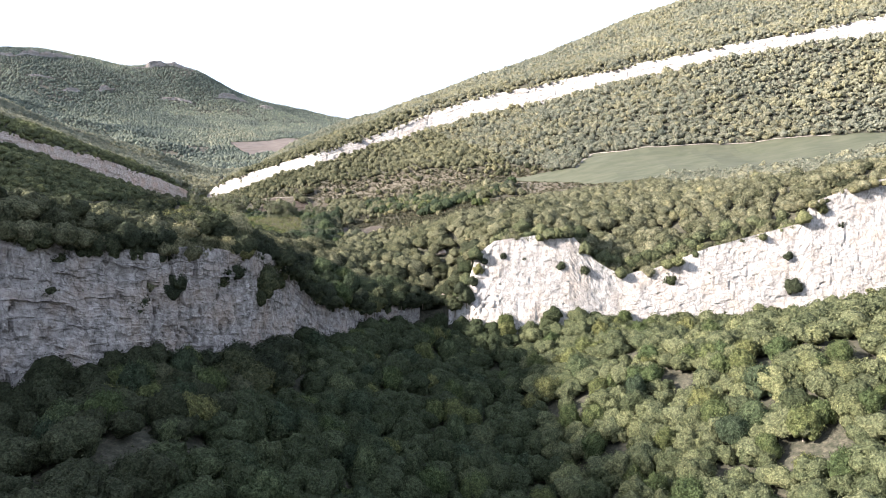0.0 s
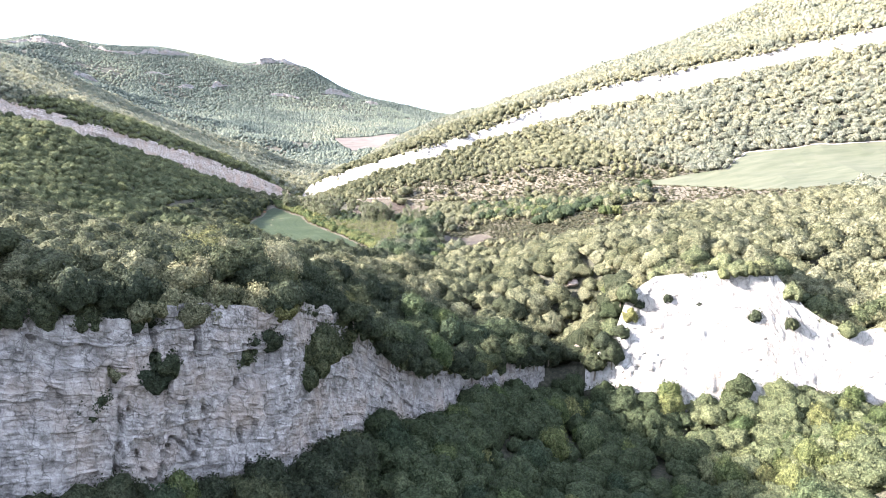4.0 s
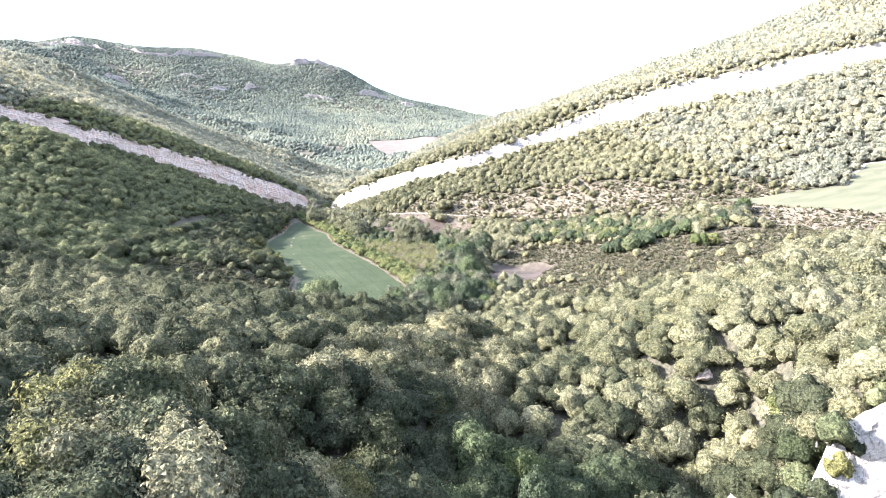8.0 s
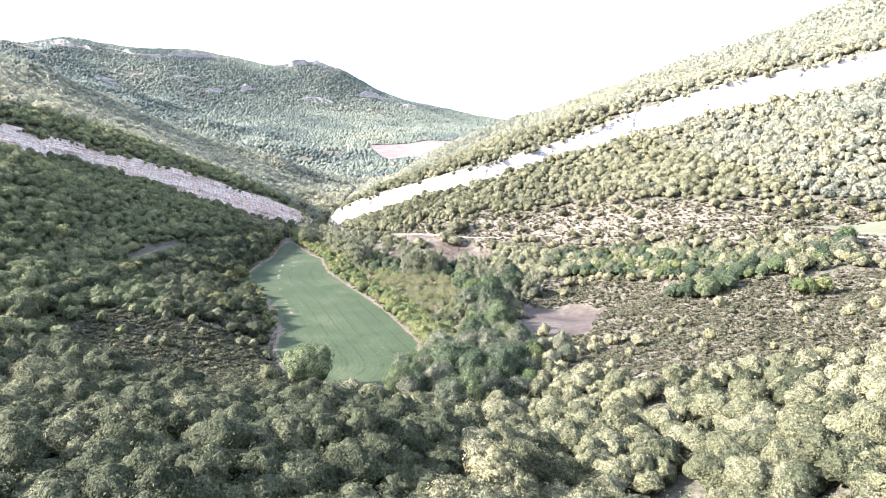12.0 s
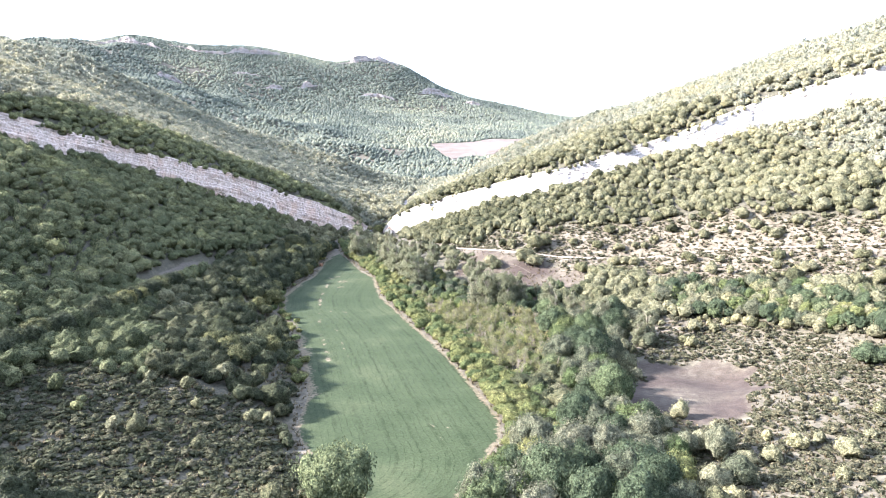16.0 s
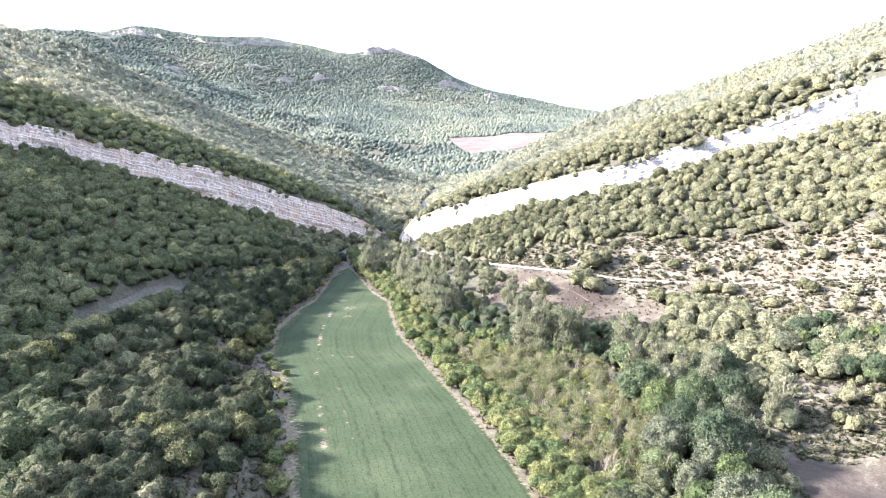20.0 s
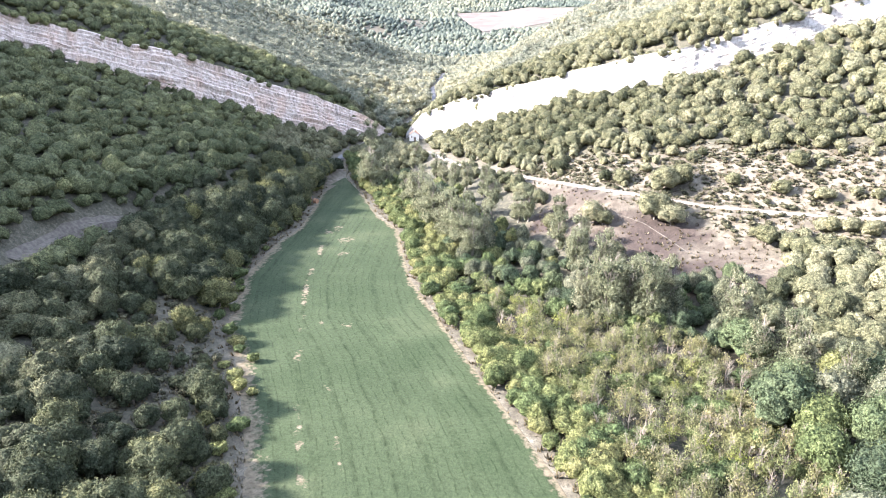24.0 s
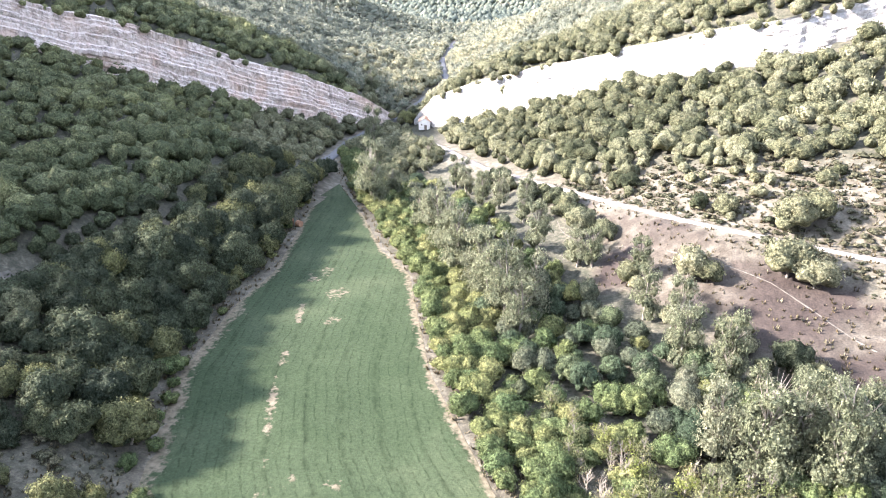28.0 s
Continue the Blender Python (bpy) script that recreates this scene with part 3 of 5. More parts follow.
ZZ = FIELD_Z - 0.08 + (ZZ - FIELD_Z + 0.08) * k * k * (3 - 2 * k)
for ln, half in ((ROAD, 2.5), (TRACK, 1.5)):
    d = dist_to(XX, YY, ln)
    near = d < 12
    pts = along(ln, 2)[1]
    zz = np.array([pts[np.argmin(np.hypot(pts[:, 0] - a, pts[:, 1] - b)), 2] for a, b in zip(XX[near], YY[near])])
    k = np.clip((d[near] - half - 0.5) / 6, 0, 1)
    ZZ[near] = zz - 0.2 + (ZZ[near] - zz + 0.2) * k


def bilinear(field, x, y):
    x, y = np.asarray(x, float), np.asarray(y, float)
    i = np.clip(np.searchsorted(GX, x) - 1, 0, len(GX) - 2)
    j = np.clip(np.searchsorted(GY, y) - 1, 0, len(GY) - 2)
    u, v = (x - GX[i]) / (GX[i + 1] - GX[i]), (y - GY[j]) / (GY[j + 1] - GY[j])
    return (field[j, i] * (1 - u) + field[j, i + 1] * u) * (1 - v) + (field[j + 1, i] * (1 - u) + field[j + 1, i + 1] * u) * v


def height(x, y):
    return bilinear(ZZ, x, y)


# ---- cover: how open and how dry the ground is ----
UPPER_SCRUB = [(-168, 602), (-129, 594), (-85, 580), (-51, 569), (-22, 547), (11, 522), (45, 504), (72, 484), (62, 464), (40, 460), (4, 476), (-13, 488), (-35, 500), (-53, 512), (-64, 530), (-84, 538), (-100, 548), (-128, 566), (-150, 585)]
LOWER_SCRUB = [(-66, 456), (-58, 474), (-46, 482), (-24, 464), (-8, 446), (24, 424), (58, 425), (66, 402), (50, 376), (22, 350), (0, 352), (-22, 352), (-45, 362), (-58, 396)]
FORE_SCRUB = [(-192, 372), (-168, 380), (-147, 388), (-128, 368), (-112, 354), (-98, 340), (-116, 329), (-145, 329), (-165, 336), (-186, 352)]


EDGE_MEADOW = [(30, 471), (60, 451), (82, 431), (102, 403), (132, 386), (124, 370), (98, 380), (74, 391), (60, 410), (46, 440)]


def ragged(x, y, poly):
    """Inside a plot whose edge wanders."""
    x, y = np.asarray(x, float), np.asarray(y, float)
    return inside(x + 7 * fbm(x / 9, y / 9, 3), y + 7 * fbm(x / 9 + 31, y / 9 + 7, 3), poly)


def openness(x, y):
    """0: closed wood, 1: open ground."""
    o = np.zeros(np.shape(x))
    for poly, most in ((UPPER_SCRUB, 0.9), (LOWER_SCRUB, 0.94), (FORE_SCRUB, 0.93)):
        away = dist_to(x, y, np.array(poly + poly[:1], float))
        o = np.maximum(o, most * np.clip(0.55 + np.where(inside(x, y, poly), away, -away) / 9, 0, 1))
    o = np.maximum(o, 0.8 * np.exp(-(dist_to(x, y, [(48, 462), (66, 430), (95, 380)]) / 13) ** 4))
    o = np.maximum(o, 0.85 * np.exp(-(dist_to(x, y, [(-52, 455), (-56, 480)]) / 8) ** 4))
    o = np.maximum(o, 0.97 * np.exp(-(np.hypot(x + 110, y - 346) / 14) ** 4))
    o = np.maximum(o, 0.5 * np.exp(-(dist_to(x, y, [(-158, 405), (-187, 452), (-203, 474)]) / 9) ** 4))
    for poly in (BROWN_PLOT, DRY_MEADOW, EDGE_MEADOW):
        o = np.where(ragged(x, y, poly), 1.0, o)
    o = np.where(inside(x, y, HAYFIELD), 1.0, o)
    return np.clip(o + 0.3 * fbm(np.asarray(x) / 14, np.asarray(y) / 14, 3) * (o > 0.05) * (o < 0.99), 0, 1)


OPEN = openness(XX, YY)
DRY = np.clip(OPEN * 1.15, 0, 1)
DRY = DRY * np.where(inside(XX, YY, LOWER_SCRUB) & ~ragged(XX, YY, BROWN_PLOT), 0.5, 1.0)
DRY = np.maximum(DRY, np.clip((YY - 1000) / 50, 0, 1) * np.clip(2 * (fbm(XX / 90 + 9, YY / 90, 4) - 0.3), 0.0, 0.6))
DRY = np.maximum(DRY, np.clip(1 - (D_FIELD - 1) / 2.5, 0, 1) * 0.9)
for ln in (ROAD, TRACK):
    DRY = np.maximum(DRY, np.clip(1.3 - dist_to(XX, YY, ln) / 7, 0, 1))
# left of the field the dry tint is weakened, so the ground is darker
DRY = DRY * np.where((XX < -95) & (YY < 520) & (D_FIELD > 3), np.where(YY < 400, 0.15, 0.3), 1.0)
PLOUGH = np.maximum(np.clip(0.85 + 0.7 * fbm(XX / 11, YY / 11, 3), 0, 1) * ragged(XX, YY, BROWN_PLOT), np.clip(0.78 + 0.8 * fbm(XX / 9, YY / 9, 3), 0.1, 1) * ragged(XX, YY, DRY_MEADOW))

ny, nx = XX.shape
idx = np.arange(ny * nx).reshape(ny, nx)
quads = np.stack([idx[:-1, :-1], idx[:-1, 1:], idx[1:, 1:], idx[1:, :-1]], -1).reshape(-1, 4)
ground = new("ground", mesh_of("ground", np.stack([XX, YY, ZZ], -1).reshape(-1, 3), quads, mat_ground, True, [("dry", DRY.ravel()), ("ploughed", PLOUGH.ravel())]))
tagged(ground, "dry grass and dark leaf litter over rolling limestone hills", "ground", kind="structure")


def draped(poly, step, lift, base=None):
    """A sheet cut to a polygon and laid over the land, with a turned-down rim."""
    bm = bmesh.new()
    ring = along(np.array(poly + poly[:1], float), step)[1][:-1]
    f = bm.faces.new([bm.verts.new((x, y, 0)) for x, y in ring])
    lo, hi = ring.min(0), ring.max(0)
    for k in (0, 1):
        for v in np.arange(lo[k] + step, hi[k], step):
            co = [0, 0, 0]
            co[k] = v
            no = [0, 0, 0]
            no[k] = 1
            bmesh.ops.bisect_plane(bm, geom=bm.verts[:] + bm.edges[:] + bm.faces[:], plane_co=co, plane_no=no)
    xy = np.array([v.co[:2] for v in bm.verts])
    z = height(xy[:, 0], xy[:, 1]) if base is None else np.full(len(xy), base)
    for v, h in zip(bm.verts, z):
        v.co.z = h + lift
    rim = [e for e in bm.edges if e.is_boundary]
    ext = bmesh.ops.extrude_edge_only(bm, edges=rim)["geom"]
    out = normals_of(ring)
    flip = -1 if np.mean(inside(ring[:, 0] + out[:, 0], ring[:, 1] + out[:, 1], poly)) > 0.5 else 1
    for v in ext:
        if isinstance(v, bmesh.types.BMVert):
            q = out[np.argmin(np.hypot(ring[:, 0] - v.co.x, ring[:, 1] - v.co.y))] * flip
            v.co += Vector((q[0] * 0.7, q[1] * 0.7, -lift - 0.25))
    return bm


def sheet(name, bm, mat, attr=()):
    me = bpy.data.meshes.new(name)
    bm.to_mesh(me)
    bm.free()
    me.materials.append(mat)
    for key, values in attr:
        co = np.zeros(len(me.vertices) * 3, np.float32)
        me.vertices.foreach_get("co", co)
        me.attributes.new(key, "FLOAT", "POINT").data.foreach_set("value", values(co.reshape(-1, 3)).astype(np.float32))
    return new(name, me)


def bare_of(co):
    x, y = co[:, 0], co[:, 1]
    edge = dist_to(x, y, POLY_F)
    b = np.clip(1.2 - edge / 1.5 + 0.5 * fbm(x / 5, y / 5, 2), 0, 1)
    b = b * np.where(y > 590, 0.3, 0.85)
    left = dist_to(x, y, [(-145, 407), (-167, 444), (-181, 464), (-195, 481), (-207, 505), (-213, 530)])
    b = np.maximum(b, 0.85 * np.clip(1.2 - left / 3.4 + 0.5 * fbm(x / 6, y / 6, 2), 0, 1))
    for line, w in (([(-150, 430), (-172, 468), (-190, 505), (-199, 530), (-206, 548)], 1.0), ([(-147, 437), (-165, 466)], 0.6), ([(-99, 388), (-107, 400)], 0.5), ([(-102, 386), (-110, 399)], 0.5)):
        b = np.maximum(b, np.clip(1.2 - dist_to(x, y, line) / w, 0, 1) * np.clip(1.5 * vnoise(x / 2.4, y / 2.4) - 0.35, 0, 1))
    for cx, cy, r in ((-178, 489, 1.8), (-196, 541, 3.5), (-203, 551, 3.0), (-192, 530, 2.2), (-172, 489, 1.5), (-205, 545, 2.5)):
        b = np.maximum(b, np.clip(1.5 - np.hypot((x - cx) * 1.3, y - cy) / r + 0.8 * fbm(x / 2, y / 2, 2), 0, 1) * 0.55)
    return b


def lane_of(co):
    return dist_to(co[:, 0], co[:, 1], [(-125, 374), (-145, 407), (-167, 444), (-181, 464), (-195, 481), (-207, 505), (-216, 540), (-229, 594), (-247, 633)])


field = sheet("crop_field", draped(FIELD, 1.2, -0.05, FIELD_Z), mat_crop, (("bare", bare_of), ("lane", lane_of)))
tagged(field, "green cereal crop field with drill rows and bare patches", "field", kind="structure")
hay = sheet("hay_meadow", draped(HAYFIELD, 6, 0.35), mat_hay)
tagged(hay, "pale green mown hay meadow on the slope", "field", kind="structure")
for poly, nm in (([(-428, 1424), (-384, 1330), (-345, 1262), (-306, 1300), (-262, 1340), (-240, 1410), (-268, 1470), (-335, 1490)], "tilled_field"),):
    tl = sheet(nm, draped(poly, 12, 0.5), mat_plough)
    tagged(tl, "pale brown tilled field in the upper valley", "field", kind="structure")


def ribbon(name, line, half, lift, mat, label, cat):
    s, pts = along(line, 2.0)
    nrm = normals_of(pts)
    w = half * (1 + 0.35 * fbm(s / 5, s * 0 + half, 3))[:, None]
    prof = [(-1.0, -0.5), (-1.0, 0.0), (-0.45, 0.04), (0.0, 0.06), (0.45, 0.04), (1.0, 0.0), (1.0, -0.5)]
    v = np.stack([np.column_stack([pts[:, :2] + nrm * w * a, pts[:, 2] + lift + b]) for a, b in prof], 1)
    m = len(prof)
    i = np.arange(len(pts) - 1)[:, None] * m + np.arange(m - 1)[None]
    q = np.stack([i, i + 1, i + m + 1, i + m], -1).reshape(-1, 4)
    ob = new(name, mesh_of(name, v.reshape(-1, 3), q, mat, True))
    return tagged(ob, label, cat, kind="structure")


ribbon("road", ROAD, 2.0, 0.05, mat_asphalt, "narrow grey asphalt road along the wooded slope", "road")
ribbon("gravel_track", TRACK, 0.9, 0.05, mat_gravel, "pale gravel farm track across the dry hillside", "track")
margin = [(86, 457.5), (92, 467.5), (102.5, 482), (120, 473), (155, 468), (191, 463), (245, 446)]
ribbon("field_margin", [(a, b, float(height(a, b)) + 0.3) for a, b in along(np.array(margin, float), 4.0)[1]], 1.3, 0.12, mat_gravel, "pale bare soil margin along the hay meadow", "field margin")
s_, PZ = along(PATH, 4.0)
PZ = PZ[:, :2] + normals_of(PZ) * (3.5 * fbm(s_ / 18, s_ * 0 + 4, 3))[:, None]
PZ = [(float(x), float(y), float(height(x, y))) for x, y in PZ]
ribbon("footpath", PZ, 0.2, -0.02, mat_path, "narrow pale footpath in dry grass", "path")


# ---- cliffs ----
def cliff(name, line, mat, step, rise, label, rough=1.0, seed=0.0, batter=0.14, ledge=0.25):
    """A rock wall along a line: buttresses, cracks, beds that follow the dip, a lip that runs back into the land."""
    s, pts = along(line, step)
    nrm = normals_of(pts)
    rows_n = int(max(pts[:, 2] - pts[:, 3]) / rise) + 4
    f = np.linspace(0, 1, rows_n)[None, :]
    top = (pts[:, 2] + 0.5 - rough * 2.2 * np.clip(fbm(s / 11 + seed, s * 0, 4) + 0.15, 0, 1))[:, None]
    low = (pts[:, 3] - 5.0)[:, None]
    z = top + (low - top) * f
    S = np.broadcast_to(s[:, None], z.shape)
    bed = top - z
    out = 0.8 + batter * bed
    out = out + rough * (1.7 * fbm(S / 17 + seed, bed / 22, 4) + 0.7 * fbm(S / 4.5 + seed, bed / 9 + 7, 3))
    jog = 0.25 * fbm(S / 3 + seed, bed / 3 + 3, 2)
    out = out + rough * 1.3 * (vnoise(np.floor(S / 3.4 + jog + 0.3 * np.floor(bed / 3.1)) * 1.31 + seed, np.floor(bed / 3.1 + jog) * 1.73) - 0.5)
    out = out + rough * 0.8 * (vnoise(np.floor(S / 1.4 + jog) * 1.9, np.floor(bed / 1.7 + jog) * 1.37 + seed) - 0.5)
    out = out + rough * (0.2 * fbm(S / 1.3 + seed, bed / 1.9, 2) + 0.12 * (np.random.default_rng(int(seed * 10)).random(z.shape) - 0.5))
    layer = bed / (1.5 + 0.0 * S) + 0.4 * fbm(S / 26 + seed, bed / 9, 3)
    course = np.floor(layer)
    out = out + ledge * ((vnoise(course * 3.7 + seed, S / 22) - 0.5) * 2.2 - (layer - course) * 0.9)
    crack = np.abs(fbm(S / 9 + seed * 2, bed / 60, 4))
    out = out - rough * 1.6 * np.clip(1 - crack / 0.02, 0, 1)
    P = np.stack([pts[:, None, 0] + nrm[:, None, 0] * out, pts[:, None, 1] + nrm[:, None, 1] * out, z], -1)
    lip = []
    for back_by in (3.8, 2.0, 0.8):
        q = pts[:, :2] - nrm * (back_by + 0.8 * fbm(s / 5 + back_by, s * 0 + seed, 2))[:, None]
        h = height(q[:, 0], q[:, 1])
        lip.append(np.column_stack([q, np.where(back_by > 3, h - 1.5, h + 0.1)]))
    P = np.concatenate([np.stack(lip, 1), P], 1)
    beds = np.concatenate([np.zeros((len(s), 3)), bed], 1)
    m = P.shape[1]
    i = np.arange(len(s) - 1)[:, None] * m + np.arange(m - 1)[None]
    q = np.stack([i, i + m, i + m + 1, i + 1], -1).reshape(-1, 4)
    ob = new(name, mesh_of(name, P.reshape(-1, 3), q, mat, False, [("bed", beds.ravel())]))
    return tagged(ob, label, "cliff", kind="structure")


cliff("cliff_1", CLIFF_NEAR_LEFT, mat_rock_grey, 0.5, 0.45, "weathered grey limestone cliff with cracks, ledges and shrubs", 0.95, 2.0, 0.14, 0.1)
cliff("cliff_2", CLIFF_NEAR_RIGHT, mat_rock_white, 0.8, 0.7, "sunlit pale limestone cliff above the wooded gorge", 0.3, 9.0, 0.16, 0.05)
cliff("cliff_3", CLIFF_FAR_LEFT, mat_rock_warm, 0.7, 0.35, "tilted beds of pinkish grey limestone above the road", 0.6, 14.0, 0.32, 0.9)
cliff("cliff_4", CLIFF_FAR_RIGHT, mat_rock_white, 1.2, 0.5, "sunlit white limestone band along the hillside", 0.42, 23.0, 0.25, 0.35)


cliff("earth_bank", [(-238, 472, 6.4, 5.5), (-241, 486, 6.9, 5), (-242.5, 499, 5.6, 4), (-242, 509, 3.8, 3)], mat_path, 0.6, 0.4, "bare tan earth bank above the road", 0.5, 41.0, 0.6, 0.3)
band = 5
MOUNTAIN_BANDS = (([(-1325, 1640), (-1280, 1668), (-1220, 1665), (-1163, 1690)], 11), ([(-1190, 1735), (-1107, 1745), (-1042, 1808), (-999, 1880), (-942, 1915)], 10), ([(-860, 1968), (-804, 2008), (-750, 2034), (-709, 2066)], 11),
                 ([(-1048, 1496), (-1029, 1530), (-1008, 1560)], 12), ([(-900, 1665), (-866, 1707)], 9), ([(-856, 1742), (-815, 1790)], 9), ([(-722, 1812), (-680, 1830), (-640, 1842)], 10),
                 ([(-618, 1935), (-588, 1985), (-540, 2005)], 10), ([(-990, 1690), (-925, 1745)], 6), ([(-520, 1985), (-470, 2000)], 6))
for line, up in MOUNTAIN_BANDS:
    s_, q = along(line, 9.0)
    q = q + normals_of(q) * (9 * fbm(s_ / 60 + band, s_ * 0, 3))[:, None]
    swell = 1.7 * up * np.sin(np.linspace(0, 1, len(q)) * math.pi) ** 0.6 * (0.75 + 0.7 * fbm(s_ / 25, s_ * 0 + band, 3)) - 1.5
    full = [(float(a), float(b), float(height(a, b)) + float(u), float(height(a, b)) - up * 0.6) for (a, b), u in zip(q[:, :2], swell)]
    cliff("cliff_%d" % band, full, mat_rock_grey, 3.0, 1.4, "weathered limestone band high on the mountain", 2.2, 31.0 + band)
    band += 1


# ---- trees ----
def ico(level):
    bm = bmesh.new()
    bmesh.ops.create_icosphere(bm, subdivisions=level, radius=1.0)
    v = np.array([q.co[:] for q in bm.verts])
    f = np.array([[q.index for q in t.verts] for t in bm.faces])
    bm.free()
    return v, f


ICO = [ico(k) for k in (1, 2, 3, 4)]


def dome(r, lobes, level, tufts, tuft):
    """A rounded crown whose outline is the union of many lobes, with small sprigs on its skin; about 2 across and 2 high, base at 0."""
    k = np.arange(lobes) + 0.5
    up = np.clip(1 - 1.5 * k / lobes + r.uniform(-0.12, 0.12, lobes), -0.6, 1)
    a = k * 2.39996 + r.uniform(-0.35, 0.35, lobes)
    flat = np.sqrt(1 - np.minimum(up * up, 1))
    far = level < 2
    reach = (r.uniform(0.3, 0.52, (lobes, 1)) if far else r.uniform(0.5, 0.82, (lobes, 1))) if lobes > 1 else np.full((1, 1), 0.15)
    L = np.stack([flat * np.cos(a), flat * np.sin(a), up * 0.85], 1) * reach
    rad = (r.uniform(0.4, 0.58, lobes) if far else r.uniform(0.17, 0.36, lobes)) if lobes > 1 else np.array([0.85])
    stretch = np.array([r.uniform(0.78, 1.22), r.uniform(0.78, 1.22), r.uniform(0.85, 1.05)])
    rough = (0.08, 0.09, 0.08, 0.06)[level]

    def skin(d):
        along_d = d @ L.T
        disc = rad[None] ** 2 - (L ** 2).sum(1)[None] + along_d ** 2
        t = np.where(disc > 0, along_d + np.sqrt(np.maximum(disc, 0)), 0)
        return np.maximum(t.max(1), 0.5)

    d, f = ICO[level]
    d = d @ np.array(Euler(r.uniform(0, 6.28, 3)).to_matrix()).T
    v = d * (skin(d) * r.uniform(1 - rough, 1 + rough, len(d)) * (0.84 if far else 0.93))[:, None] * stretch + [0, 0, 0.74]
    v[:, 2] = np.maximum(v[:, 2], -0.06)
    if not tufts:
        return v, f, np.zeros(len(f), bool)
    d = r.normal(size=(tufts, 3))
    d[:, 2] = np.abs(d[:, 2]) * 0.8 + d[:, 2] * 0.35
    d /= np.linalg.norm(d, axis=1)[:, None]
    pos = d * (skin(d) * (0.84 if far else 0.93) * r.uniform(0.95, 1.24, tufts))[:, None] * stretch + [0, 0, 0.74]
    face = d + r.normal(size=(tufts, 3)) * 0.5
    face /= np.linalg.norm(face, axis=1)[:, None]
    e1 = np.cross(face, r.normal(size=(tufts, 3)))
    e1 /= np.linalg.norm(e1, axis=1)[:, None]
    e2 = np.cross(face, e1)
    size = tuft * r.uniform(0.6, 1.3, (tufts, 1))
    tv = np.stack([pos + e1 * size, pos - 0.5 * e1 * size + 0.85 * e2 * size, pos - 0.6 * e1 * size - 0.8 * e2 * size], 1)
    faces = np.concatenate([f, np.arange(tufts * 3).reshape(-1, 3) + len(v)])
    return np.concatenate([v, tv.reshape(-1, 3)]), faces, np.zeros(len(faces), bool)


def crown(r, lobes, level, tufts, tuft, shape="round"):
    """A crown of uneven lobes with leaf clumps over them, about 2 across and 2 high, base at 0."""
    if shape == "round":
        return dome(r, lobes, level, tufts, tuft)
    vs, fs, at = [], [], 0
    base_v, base_f = ICO[0]
    cs = []
    for k in range(lobes):
        a = 6.283 * (k + r.uniform(-0.3, 0.3)) / max(1, lobes - 1)
        if shape in ("tall", "airy"):
            c, rad = np.array([0.4 * math.cos(a * 2.4), 0.4 * math.sin(a * 2.4), 0.3 + 1.4 * k / max(1, lobes - 1)]) * r.uniform(0.85, 1.1, 3), r.uniform(0.38, 0.56) * (1.1 - 0.5 * k / lobes)
        elif k == 0:
            c, rad = np.array([0, 0, 1.15]), 0.72
        else:
            d = r.uniform(0.38, 0.62)
            c, rad = np.array([d * math.cos(a), d * math.sin(a), r.uniform(0.26, 1.38)]), r.uniform(0.36, 0.54)
        cs.append((c, rad))
        if shape == "wispy":
            continue
        if shape == "airy":
            rad *= 0.62
        turn = np.array(Euler(r.uniform(0, 6.28, 3)).to_matrix())
        v = (base_v @ turn.T) * (rad * 0.8 * np.array([1, 1, 0.85])) * (1 + r.uniform(-0.17, 0.17, (len(base_v), 1))) + c
        vs.append(v)
        fs.append(base_f + at)
        at += len(v)
    w = np.array([q[1] ** 2 for q in cs])
    pick = r.choice(len(cs), tufts, p=w / w.sum())
    d = r.normal(size=(tufts, 3))
    d[:, 2] = np.abs(d[:, 2]) * 0.9 + d[:, 2] * 0.25
    d /= np.linalg.norm(d, axis=1)[:, None]
    cc, rr = np.array([q[0] for q in cs])[pick], np.array([q[1] for q in cs])[pick]
    pos = cc + d * rr[:, None] * r.uniform(0.3 if shape == "wispy" else 0.55 if shape == "airy" else 0.8, 1.16, (tufts, 1)) * np.array([1, 1, 0.9])
    face = d + r.normal(size=(tufts, 3)) * 0.55
    face /= np.linalg.norm(face, axis=1)[:, None]
    e1 = np.cross(face, r.normal(size=(tufts, 3)))
    e1 /= np.linalg.norm(e1, axis=1)[:, None]
    e2 = np.cross(face, e1)
    size = tuft * r.uniform(0.6, 1.3, (tufts, 1))
    tv = np.stack([pos + e1 * size, pos - 0.5 * e1 * size + 0.85 * e2 * size, pos - 0.6 * e1 * size - 0.8 * e2 * size], 1)
    fs.append(np.arange(tufts * 3).reshape(-1, 3) + at)
    vs.append(tv.reshape(-1, 3))
    faces = np.concatenate(fs)
    spray = np.arange(len(faces)) >= len(faces) - len(fs[-1])
    return np.concatenate(vs), faces, spray


